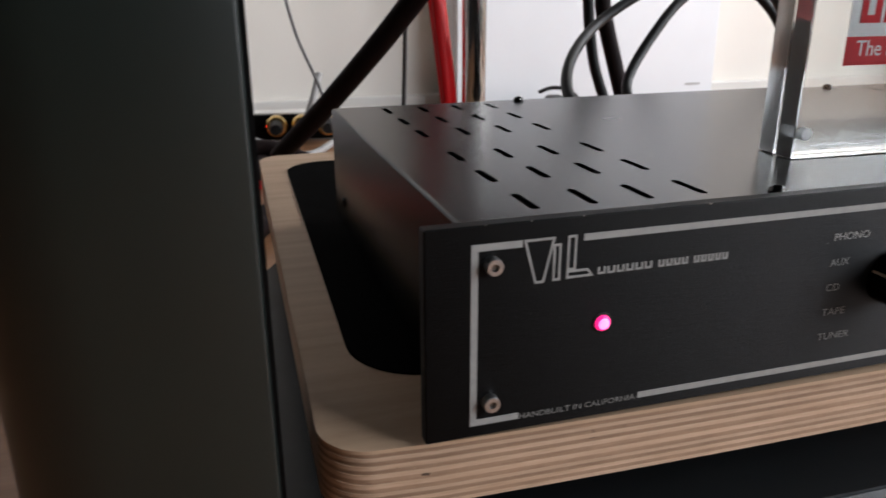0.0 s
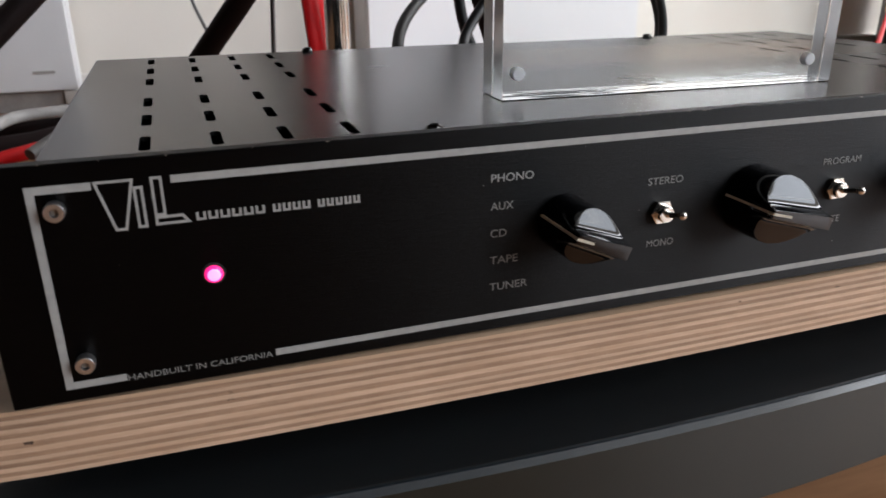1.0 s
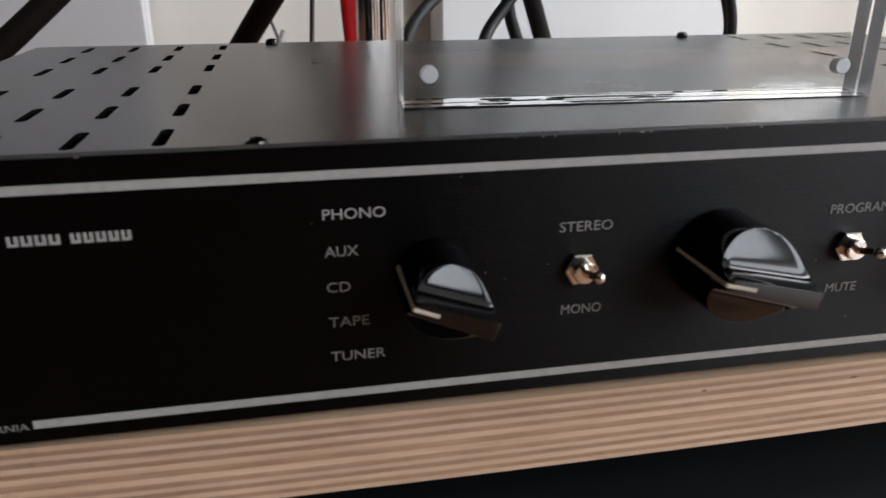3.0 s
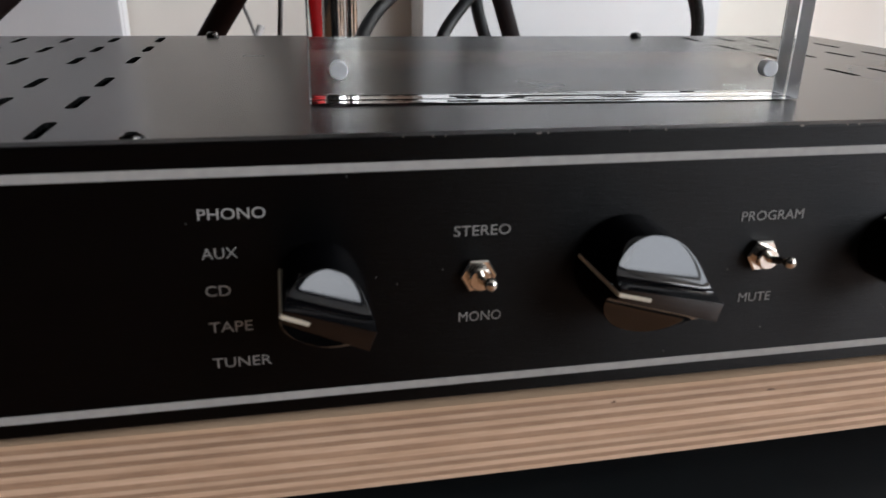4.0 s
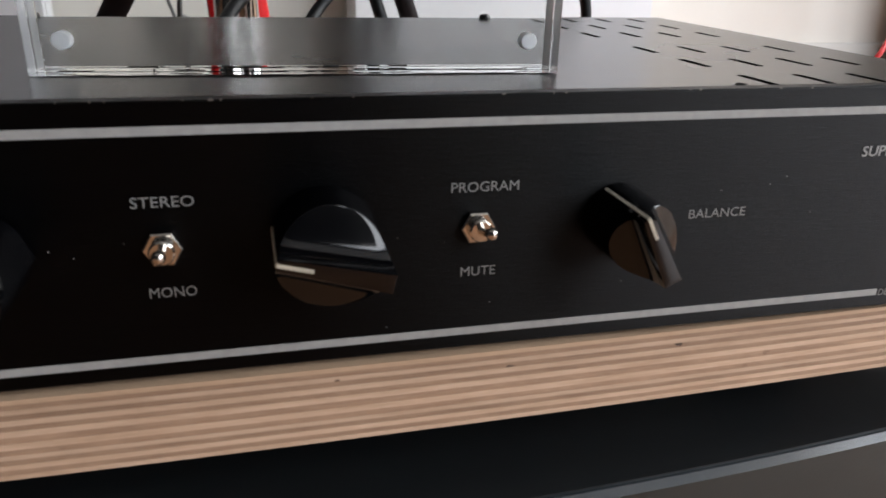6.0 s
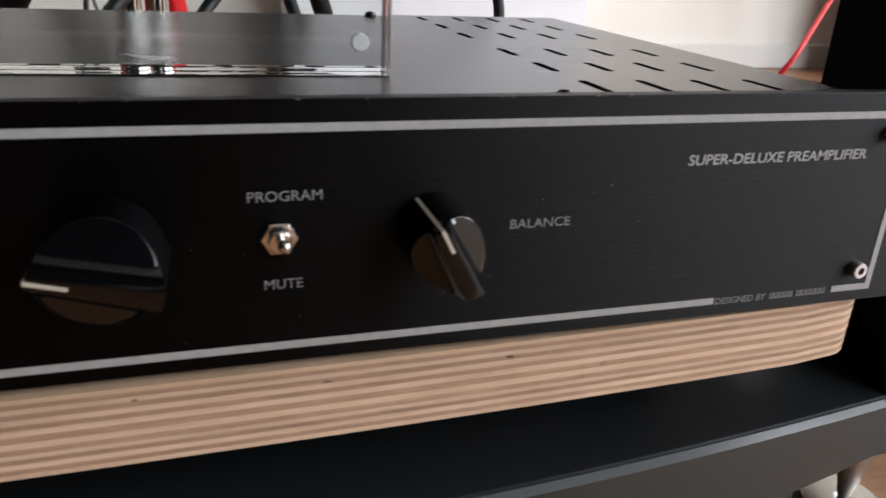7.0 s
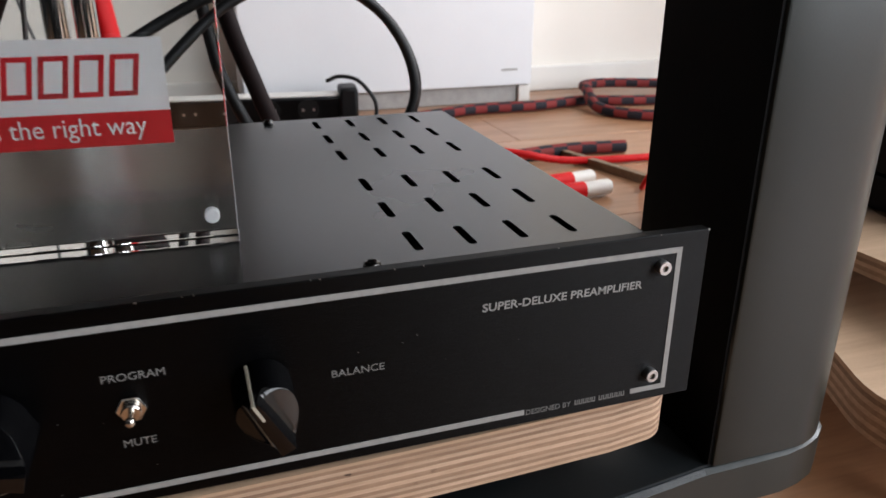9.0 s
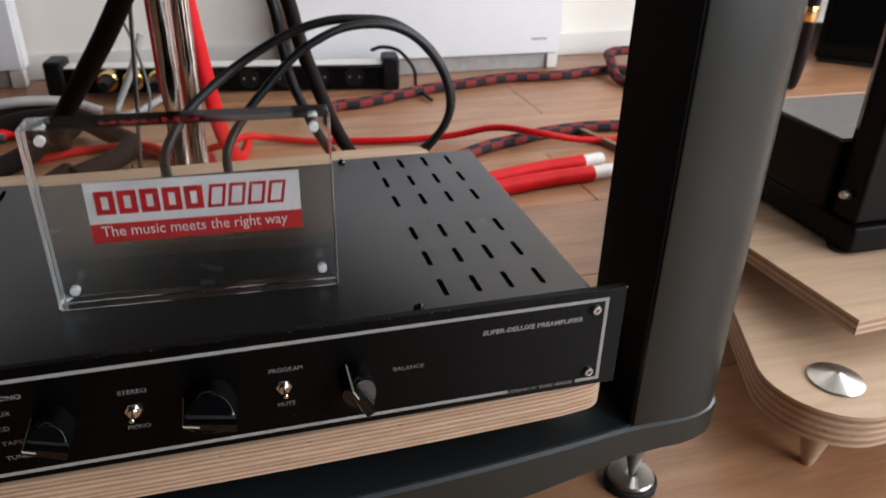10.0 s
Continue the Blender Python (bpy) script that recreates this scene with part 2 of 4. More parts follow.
def box(lo, hi, bevel=0.0, seg=2, bm=None):
    bm = bm or bmesh.new()
    lo, hi = Vector(lo), Vector(hi)
    made = bmesh.ops.create_cube(bm, size=1, matrix=Matrix.LocRotScale((lo + hi) / 2, None, hi - lo))
    if bevel:
        edges = list({e for v in made["verts"] for e in v.link_edges})
        bmesh.ops.bevel(bm, geom=edges, offset=bevel, segments=seg, profile=0.5, affect="EDGES")
    return bm


def lathe(profile, at, axis="z", seg=24, bm=None):
    """A turned solid: profile of (radius, height) along the axis; -y: axis towards the viewer of the panel."""
    bm = bm or bmesh.new()
    rot = {"z": Matrix(), "-y": Matrix.Rotation(radians(90), 4, "X"), "x": Matrix.Rotation(radians(90), 4, "Y")}[axis]
    rings = []
    for r, h in profile:
        ring = []
        for i in range(seg):
            a = 2 * math.pi * i / seg
            ring.append(bm.verts.new(Vector(at) + rot @ Vector((r * math.cos(a), r * math.sin(a), h))))
        rings.append(ring)
    for a, b in zip(rings, rings[1:]):
        for i in range(seg):
            bm.faces.new((a[i], a[(i + 1) % seg], b[(i + 1) % seg], b[i]))
    bm.faces.new(rings[0]), bm.faces.new(rings[-1])
    return bm


def prism(points, lo, hi, axis="z", bevel=0.0, bm=None, seg=2):
    """A flat outline pushed out between lo and hi. axis z: points are x, y; axis y: points are x, z."""
    bm = bm or bmesh.new()
    put = (lambda p, h: (p[0], p[1], h)) if axis == "z" else (lambda p, h: (p[0], h, p[1]))
    a = [bm.verts.new(put(p, lo)) for p in points]
    b = [bm.verts.new(put(p, hi)) for p in points]
    fa, fb = bm.faces.new(a), bm.faces.new(list(reversed(b)))
    for i in range(len(points)):
        j = (i + 1) % len(points)
        bm.faces.new((a[j], a[i], b[i], b[j]))
    if bevel:
        edges = list({*fa.edges, *fb.edges})
        bmesh.ops.bevel(bm, geom=edges, offset=bevel, segments=seg, profile=0.5, affect="EDGES")
    return bm


def rounded(points, radii, seg=8):
    """The outline with its corners rounded."""
    out = []
    n = len(points)
    for i, p in enumerate(points):
        r = radii[i] if isinstance(radii, (list, tuple)) else radii
        p, a, b = Vector(p), Vector(points[i - 1]), Vector(points[(i + 1) % n])
        if r <= 0:
            out.append(tuple(p))
            continue
        u, v = (a - p).normalized(), (b - p).normalized()
        half = u.angle(v) / 2
        d = min(r / math.tan(half), (a - p).length * 0.49, (b - p).length * 0.49)
        r = d * math.tan(half)
        c = p + (u + v).normalized() * (r / math.sin(half))
        s, e = p + u * d - c, p + v * d - c
        turn = s.angle_signed(e)
        for k in range(seg + 1):
            w = s.copy()
            w.rotate(Matrix.Rotation(-turn * k / seg, 2))
            out.append(tuple(c + w))
    return out


def smooth_path(points, step=8):
    """Catmull-Rom through the points."""
    p = [Vector(q) for q in points]
    p = [p[0] * 2 - p[1], *p, p[-1] * 2 - p[-2]]
    out = []
    for i in range(1, len(p) - 2):
        for k in range(step):
            t = k / step
            out.append(0.5 * (2 * p[i] + (p[i + 1] - p[i - 1]) * t + (2 * p[i - 1] - 5 * p[i] + 4 * p[i + 1] - p[i + 2]) * t * t
                              + (3 * p[i] - p[i - 1] - 3 * p[i + 1] + p[i + 2]) * t ** 3))
    out.append(p[-2])
    return out


def tube(points, radius, seg=12, step=8, flat=1.0, bm=None):
    """A cable along a smooth path, with u round it and v along it, one unit of v to 0.1 m."""
    bm = bm or bmesh.new()
    uv = bm.loops.layers.uv.verify()
    path = smooth_path(points, step) if len(points) > 2 else [Vector(q) for q in points]
    side = None
    rings, length, along = [], 0.0, []
    for i, c in enumerate(path):
        d = (path[min(i + 1, len(path) - 1)] - path[max(i - 1, 0)]).normalized()
        if side is None:
            side = d.orthogonal().normalized()
        side = (side - d * side.dot(d)).normalized()
        up = d.cross(side)
        if i:
            length += (c - path[i - 1]).length
        along.append(length * 10)
        rings.append([bm.verts.new(c + radius * (side * math.cos(a) + up * math.sin(a) * flat)) for a in (2 * math.pi * k / seg for k in range(seg))])
    for i in range(len(rings) - 1):
        for k in range(seg):
            j = (k + 1) % seg
            f = bm.faces.new((rings[i][k], rings[i][j], rings[i + 1][j], rings[i + 1][k]))
            for lp, (u, v) in zip(f.loops, ((k, i), (k + 1, i), (k + 1, i + 1), (k, i + 1))):
                lp[uv].uv = (u / seg, along[v])
    bm.faces.new(rings[0]), bm.faces.new(rings[-1])
    return bm


def lettering(body, x0, x1, z0, z1, y, parent, mat, name="lettering", shear=0.0, heavy=0.0, turn=None):
    """Printed words that fill the given width and height."""
    cu = bpy.data.curves.new(name, "FONT")
    cu.body, cu.shear, cu.offset, cu.extrude, cu.resolution_u = body, shear, heavy, 0.004, 3
    ob = bpy.data.objects.new("words", cu)
    scene.collection.objects.link(ob)
    dg = bpy.context.evaluated_depsgraph_get()
    me = bpy.data.meshes.new_from_object(ob.evaluated_get(dg))
    bpy.data.objects.remove(ob)
    bm = bmesh.new()
    bm.from_mesh(me)
    bpy.data.meshes.remove(me)
    xs, ys = [v.co.x for v in bm.verts], [v.co.y for v in bm.verts]
    sx, sz = (x1 - x0) / (max(xs) - min(xs)), (z1 - z0) / (max(ys) - min(ys))
    lx, lz = min(xs), min(ys)
    for v in bm.verts:
        v.co = Vector((x0 + (v.co.x - lx) * sx, y - v.co.z * 0.01, z0 + (v.co.y - lz) * sz))
        if turn:
            v.co = turn @ v.co
    return part(name, bm, mat, parent, smooth=False)


# ---- the room ----
X0, X1, Y0, Y1, ZC = -2.2, 2.9, -1.75, 1.345, FZ + 2.9


def wall_with_opening(name, a, b, openings, mat="wall", label="matt cream-painted plaster wall"):
    """A wall between two plan points, with thickness outward; openings are (from, to, sill, head) along it."""
    a, b = Vector(a), Vector(b)
    d = (b - a).normalized()
    out = Vector((d.y, -d.x)) * 0.2
    bm = bmesh.new()
    length, s = (b - a).length, 0.0

    def block(u0, u1, z0, z1):
        p = [a + d * u0, a + d * u1, a + d * u1 + out, a + d * u0 + out]
        prism([tuple(q) for q in p], z0, z1, bm=bm)

    for u0, u1, z0, z1 in openings:
        block(s, u0, FZ, ZC)
        block(u0, u1, FZ, z0)
        block(u0, u1, z1, ZC)
        s = u1
    block(s, length, FZ, ZC)
    return lone(name, bm, mat, label, "wall", "structure", smooth=False)


wall_with_opening("wall_north", (X1, Y1), (X0, Y1), [])
# west and south walls are never in view; their dark colour only limits reflections
wall_with_opening("wall_west", (X0, Y1), (X0, Y0), [], "far_wall", "unseen closing wall, darkened to keep reflections low")
wall_with_opening("wall_south", (X0, Y0), (X1, Y0), [(3.45, 5.0, 0.1, 2.4)], "far_wall", "unseen closing wall, darkened to keep reflections low")
wall_with_opening("wall_east", (X1, Y0), (X1, Y1), [(0.17, 1.03, 0.1, 2.4), (1.55, 2.97, 0.2, 2.7)])
# ceiling out of view, added to close the room and kept grey against fill light
lone("ceiling", box((X0 - 0.2, Y0 - 0.2, ZC), (X1 + 0.2, Y1 + 0.2, ZC + 0.15)), "ceiling", "unseen closing ceiling, greyed to cut bounced light", "ceiling", "structure")


def window(name, lo, hi, thin):
    """A white frame with a mullion and two panes in a wall opening; thin is the axis through the wall."""
    w = thing(name, ((lo[0] + hi[0]) / 2, (lo[1] + hi[1]) / 2, lo[2]), "white framed window with clear glass", "window", kind="structure")
    long = 1 - thin
    mid = (lo[long] + hi[long]) / 2

    def bar(a0, a1, z0, z1, nm):
        p, q = [0, 0, z0], [0, 0, z1]
        p[long], q[long], p[thin], q[thin] = a0, a1, lo[thin], hi[thin]
        part(nm, box(p, q, 0.006), "trim", w)
    bar(lo[long], hi[long], lo[2], lo[2] + 0.06, "window_sill")
    bar(lo[long], hi[long], hi[2] - 0.06, hi[2], "window_frame")
    bar(lo[long], lo[long] + 0.06, lo[2] + 0.06, hi[2] - 0.06, "window_frame")
    bar(hi[long] - 0.06, hi[long], lo[2] + 0.06, hi[2] - 0.06, "window_frame")
    bar(mid - 0.04, mid + 0.04, lo[2] + 0.06, hi[2] - 0.06, "mullion")
    for a0, a1 in ((lo[long] + 0.06, mid - 0.04), (mid + 0.04, hi[long] - 0.06)):
        p, q = [0, 0, lo[2] + 0.06], [0, 0, hi[2] - 0.06]
        c = (lo[thin] + hi[thin]) / 2
        p[long], q[long], p[thin], q[thin] = a0, a1, c - 0.003, c + 0.003
        part("pane", box(p, q), "pane", w).visible_shadow = False


window("window_1", (1.25, Y0 - 0.16, 0.1), (2.8, Y0 - 0.10, 2.4), 1)
window("window_3", (X1 + 0.10, -1.58, 0.1), (X1 + 0.16, -0.72, 2.4), 0)
window("window_2", (X1 + 0.10, -0.20, 0.2), (X1 + 0.16, 1.22, 2.7), 0)

skirt = thing("baseboard", (0.5, Y1, FZ), "low white-painted skirting along the wall foot", "baseboard", kind="structure")
part("board", box((X0, Y1 - 0.016, FZ), (X1, Y1, FZ + 0.055), 0.004), "trim", skirt)

# ---- the white cabinets by the wall ----


def white_cabinet(x0, x1, y0, y1, label):
    c = thing("white_cabinet", ((x0 + x1) / 2, (y0 + y1) / 2, FZ), label, "cabinet", "white cabinets by the wall")
    part("plinth", box((x0 + 0.02, y0 + 0.012, FZ), (x1 - 0.03, y1, FZ + 0.034), 0.002), "grey", c, "recessed grey plinth strip")
    part("body", box((x0, y0 + 0.016, FZ + 0.034), (x1, y1, FZ + 0.9), 0.003), "white", c)
    part("front_panel", box((x0 + 0.002, y0, FZ + 0.036), (x1 - 0.002, y0 + 0.016, FZ + 0.898), 0.003), "white", c)
    part("foot", box((x1 - 0.028, y0 + 0.004, FZ), (x1 - 0.002, y0 + 0.03, FZ + 0.034), 0.003), "trim", c)
    part("badge", box((x1 - 0.07, y0 - 0.001, FZ + 0.066), (x1 - 0.035, y0 + 0.001, FZ + 0.070)), "grey", c, "small grey badge")


white_cabinet(0.405, 0.990, 1.220, 1.328, "smooth white floor-standing panel cabinet before the wall")
white_cabinet(-0.64, -0.108, 1.272, 1.328, "smooth white floor-standing panel cabinet beside the power strip")

# ---- the equipment rack ----
RC = 0.2320
AXIS = 0.2413                   # middle of the front panel
rack = thing("equipment_rack", (RC, 0.25, FZ), "three-legged graphite equipment rack with D-shaped front posts", "rack")
side_l = [(-0.102, 0.045), (-0.100, 0.095), (-0.047, 0.232), (0.150, 0.600)]
front = [(RC + s * 0.3437, 0.0) for s in (-1, 1)]
bow = [(x, 0.0055 - 0.0180 * (1 - ((x - RC) / 0.275) ** 2)) for x in np.linspace(RC - 0.272, RC + 0.272, 25)]
corner_r = [(0.548, 0.0056), (0.560, 0.0078), (0.571, 0.0118), (0.5795, 0.0182), (0.5850, 0.0270), (0.5880, 0.0380), (0.5888, 0.0500), (0.585, 0.095), (0.530, 0.232), (0.333, 0.600)]


def close_outline(right, rear):
    """The front bow, the right flank, the rear edge and the mirrored left flank."""
    left = [(2 * RC - x, y) for x, y in right]
    back = rear + [(2 * RC - x, y) for x, y in rear[::-1]]
    return [(float(x), float(y)) for x, y in bow] + [(0.530, 0.0052)] + right + back + left[::-1] + [(2 * RC - 0.530, 0.0052)]


full = close_outline(corner_r, [(0.31, 0.640), (0.27, 0.655)])
outline = close_outline(corner_r[:-1] + [(0.4106, 0.455)], [(0.400, 0.468), (0.36, 0.474)])


def inset(points, d):
    """The outline drawn in by d."""
    out, n = [], len(points)
    for i in range(n):
        a, b = Vector(points[i - 1]), Vector(points[(i + 1) % n])
        t = (b - a).normalized()
        out.append((points[i][0] - t.y * d, points[i][1] + t.x * d))
    return out


rim_bm = prism(outline, -0.0715, -0.0507)
for v in rim_bm.verts:
    if v.co.z < -0.06 and v.co.y < 0.006:
        v.co.z -= 0.022 * max(0.0, 1 - ((v.co.x - RC) / 0.285) ** 2)
rim = part("shelf_rim", rim_bm, "rack", rack)
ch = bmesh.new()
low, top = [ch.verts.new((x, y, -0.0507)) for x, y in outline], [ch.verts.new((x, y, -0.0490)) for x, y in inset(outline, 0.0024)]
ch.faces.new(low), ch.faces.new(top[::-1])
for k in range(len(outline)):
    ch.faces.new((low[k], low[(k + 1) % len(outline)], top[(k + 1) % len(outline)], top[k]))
chamfer = part("edge_chamfer", ch, "rack_edge", rim, "glossy chamfer with its highlight put into a lighter colour")
# beside the posts no highlight is painted, only the rack's own lacquer
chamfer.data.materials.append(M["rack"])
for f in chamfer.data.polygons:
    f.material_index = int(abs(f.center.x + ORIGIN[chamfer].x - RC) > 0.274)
inner = inset(outline, 0.0034)
part("shelf_top", prism(inner, -0.0490, -0.0480), "rack_top", rack, "dark matt shelf surface")


def post(s):
    plan = [(0.5075, 0.0080), (0.5080, 0.0069), (0.5091, 0.0065)] + rounded([(0.5075, 0.077), (0.5075, 0.0065), (0.5850, 0.0065), (0.5860, 0.077)], [0, 0, 0.042, 0.012], 14)[2:]
    plan.append((0.5075, 0.0770))
    flip = (lambda x: x) if s > 0 else (lambda x: 2 * RC - x)
    pts = [(flip(x), y) for x, y in plan]
    p = part("post", prism(pts, -0.048, 0.90), "rack", rack)
    # thin plate over the inner face, much darker than the post itself
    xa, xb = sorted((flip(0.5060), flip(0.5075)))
    part("inner_face", box((xa, 0.0081, -0.0478), (xb, 0.0768, 0.90)), "rack_inner", p, "thin near-black plate on the post's inner face")
    return p


post(1), post(-1)
part("middle_shelf", prism(inset(full, 0.0005), 0.300, 0.330, bevel=0.002), "rack", rack)
part("upper_shelf", prism(full, 0.90, 0.93, bevel=0.003), "rack", rack)
for x, y in ((0.2080, 0.548), (0.2255, 0.612)):
    c = part("rear_pole", lathe([(0.0105, FZ + 0.001), (0.0105, 0.90)], (x, y, 0), seg=28), "chrome", rack, "polished chrome rear pole")
    part("collar", lathe([(0.018, FZ), (0.018, FZ + 0.008), (0.0160, FZ + 0.010), (0.0108, FZ + 0.010)], (x, y, 0)), "brushed", c)
for x, y in ((0.534, 0.036), (2 * RC - 0.534, 0.036), (RC, 0.43)):
    cone = part("cone_foot", lathe([(0.0125, -0.0728), (0.0125, -0.078), (0.012, -0.080), (0.0022, FZ + 0.0095), (0.0008, FZ + 0.0065)], (x, y, 0), seg=32), "brushed", rack, "turned steel cone foot")
    d = part("spike_disc", lathe([(0.0165, FZ + 0.0035), (0.0175, FZ + 0.005), (0.0175, FZ + 0.0085), (0.0165, FZ + 0.0100), (0.0040, FZ + 0.0100), (0.0008, FZ + 0.0070)], (x, y, 0), seg=32), "brushed", cone, "polished steel spike disc")
    part("pad", lathe([(0.0195, FZ), (0.0200, FZ + 0.001), (0.0200, FZ + 0.0055), (0.0178, FZ + 0.0062), (0.0178, FZ + 0.0034)], (x, y, 0), seg=32), "rubber", cone, "black rubber pad")

# ---- the plywood platform under the preamplifier ----
PLY0, PLY1 = -0.0245, -0.0018
board = thing("plywood_platform", (0.22, 0.2, PLY0), "birch plywood platform with rounded corners and visible edge layers", "platform")
ply_front = [(x, 0.0036 - 0.0050 * (1 - ((x - 0.224) / 0.24) ** 2)) for x in np.linspace(0.004, 0.452, 24)]
ply_corner_l = rounded([(0.004, 0.0036), (-0.031, 0.0050), (-0.026, 0.20)], [0, 0.030, 0], 14)[1:-1]
ply_corner_r = rounded([(0.4780, 0.20), (0.4840, 0.0076), (0.452, 0.0028)], [0, 0.016, 0], 14)[1:-1]
ply_back = rounded([(-0.026, 0.20), (-0.019, 0.446), (0.474, 0.446), (0.4780, 0.20)], [0, 0.02, 0.02, 0], 10)[1:-1]
ply_pts = [(float(x), float(y)) for x, y in ply_front] + ply_corner_r[::-1] + ply_back[::-1] + ply_corner_l[::-1]
N = 15
rng = random.Random(4)
thick = [(1.05 if i % 2 else 0.85) * rng.uniform(0.8, 1.2) for i in range(N)]
edges_z = PLY0 + (PLY1 - PLY0) * np.concatenate([[0.0], np.cumsum(thick) / sum(thick)])
for i in range(N):
    shift = 0.00028 if i % 2 else rng.uniform(0.0, 0.00003)
    cx, cy = 0.224, 0.22
    pts = [(cx + (x - cx) * (1 - shift * 4), cy + (y - cy) * (1 - shift * 4)) for x, y in ply_pts]
    z0, z1 = float(edges_z[i]), float(edges_z[i + 1])
    mat = "veneer" if i == N - 1 else ("ply_end" if i % 2 else "ply_long")
    part("ply_layer", prism(pts, z0, z1), mat, board)
for x in (0.03, 0.42):
    for y in (0.06, 0.38):
        part("rubber_foot", lathe([(0.014, -0.048), (0.016, -0.046), (0.016, PLY0 - 0.001), (0.0155, PLY0)], (x, y, 0)), "rubber", board, "black rubber foot")
lone("damping_mat", prism(rounded([(-0.012, 0.045), (0.455, 0.045), (0.455, 0.410), (-0.001, 0.410)], 0.03), PLY1, PLY1 + 0.0008), "mat",
     "black felt damping mat with rounded corners on the platform", "mat")

# ---- the preamplifier ----
amp = thing("preamplifier", (AXIS, 0.12, PLY1), "black valve preamplifier with brushed front panel, knobs and slotted lid", "preamplifier")
PW, PH = 0.4826, 0.0686
face = part("front_panel", box((0.0, 0.0, 0.0), (PW, 0.005, PH), 0.0004, 1), "panel", amp, "black brushed anodised front panel with silver print")
LX0, LX1, LY0, LY1, LZ = 0.0140, 0.4640, 0.0052, 0.2465, 0.0655


def slotted_lid():
    """A folded sheet lid: top with two fields of vent slots cut through, and two side flanges."""
    bm = bmesh.new()
    loops = [[(LX0 + 0.0015, LY0), (LX1 - 0.0015, LY0), (LX1 - 0.0015, LY1), (LX0 + 0.0015, LY1)]]
    for x0, step in ((0.0428, 0.0207), (0.3785, 0.0200)):
        for c in range(4):
            for y in (0.0300, 0.0665, 0.1025, 0.1555, 0.1915, 0.2280):
                x, hl, r = x0 + c * step, 0.0098, 0.0017
                loop = []
                for k in range(7):
                    a = math.pi * k / 6
                    loop.append((x + r * math.cos(a), y + hl - r + r * math.sin(a)))
                for k in range(7):
                    a = math.pi + math.pi * k / 6
                    loop.append((x + r * math.cos(a), y - hl + r + r * math.sin(a)))
                loops.append(loop)
    edges = []
    for loop in loops:
        vs = [bm.verts.new((x, y, LZ)) for x, y in loop]
        edges += [bm.edges.new((vs[i], vs[(i + 1) % len(vs)])) for i in range(len(vs))]
    bmesh.ops.triangle_fill(bm, use_beauty=True, use_dissolve=False, edges=edges)
    made = bmesh.ops.extrude_face_region(bm, geom=list(bm.faces))
    bmesh.ops.translate(bm, verts=[v for v in made["geom"] if isinstance(v, bmesh.types.BMVert)], vec=(0, 0, -0.0014))
    return bm


lid = part("lid", slotted_lid(), "lid", amp, "satin black steel lid with rows of vent slots", smooth=False)


def flange(s):
    x = LX0 if s < 0 else LX1
    prof = []
    for k in range(5):
        a = math.pi / 2 * k / 4
        prof.append((0.0015 * (1 - math.sin(a)), LZ - 0.0015 * (1 - math.cos(a))))
    pts = [(x - s * p, z) for p, z in prof] + [(x, 0.004), (x - s * 0.0014, 0.004), (x - s * 0.0014, LZ - 0.0014), (x - s * 0.0015, LZ - 0.0014)]
    f = part("side_flange", prism(pts, LY0, LY1, axis="y"), "lid", lid)
    for y, z in ((0.03, 0.018), (0.215, 0.018)):
        prof = [(0.0028, 0), (0.0028, 0.0008), (0.0020, 0.0016)]
        part("flange_screw", lathe([(r, s * h) for r, h in prof], (x, y, z), "x", 16), "black_screw", f)


flange(-1), flange(1)
part("chassis", box((LX0 + 0.003, LY0 + 0.001, 0.003), (LX1 - 0.003, LY1 - 0.003, 0.006)), "inner", amp)
part("back_plate", box((LX0 + 0.002, LY1 - 0.0025, 0.0035), (LX1 - 0.002, LY1 - 0.0005, LZ - 0.0016)), "lid", amp)
part("inner_partition", box((0.05, 0.05, 0.0062), (0.43, 0.06, 0.045)), "inner", amp)
for x in (0.05, 0.43):
    for y in (0.07, 0.21):
        part("foot", lathe([(0.007, PLY1 + 0.0008), (0.008, PLY1 + 0.0014), (0.008, 0.003)], (x, y, 0)), "rubber", amp)
for x, y in ((0.1283, 0.0135), (0.3590, 0.0105), (0.1280, 0.2415), (0.3520, 0.2400)):
    s = part("lid_screw", lathe([(0.0030, LZ), (0.0031, LZ + 0.0010), (0.0026, LZ + 0.0021), (0.0016, LZ + 0.0025), (0.0015, LZ + 0.0014)], (x, y, 0), seg=20),
             "black_screw", lid, "blackened button-head screw")

# bare flecks where the panel's upper edge is worn
rng = random.Random(11)
for k in range(22):
    x, w = rng.uniform(0.004, PW - 0.004), rng.choice((0.0002, 0.0003, 0.0004, 0.0009))
    part("chip", box((x, -0.00003, PH - 0.0003), (x + w, 0.00040, PH + 0.00003)), "bare", face, smooth=False)
part("chip", box((PW - 0.0006, -0.00003, PH - 0.0006), (PW + 0.00003, 0.0008, PH + 0.00003)), "steel", face, "bare bright corner", smooth=False)

# panel border line
SY = -0.00025


def line(x0, x1, z0, z1):
    part("border_line", box((x0, SY, z0), (x1, 0.0, z1)), "silk", face, smooth=False)


BX0, BX1, BZ0, BZ1, BW = 0.0140, 0.4715, 0.0040, 0.0630, 0.0021
line(BX0, 0.0296, BZ1 - BW, BZ1), line(0.0492, BX1, BZ1 - BW, BZ1)
line(BX0, 0.0300, BZ0, BZ0 + BW), line(0.0722, 0.4115, BZ0, BZ0 + BW), line(0.4560, BX1, BZ0, BZ0 + BW)
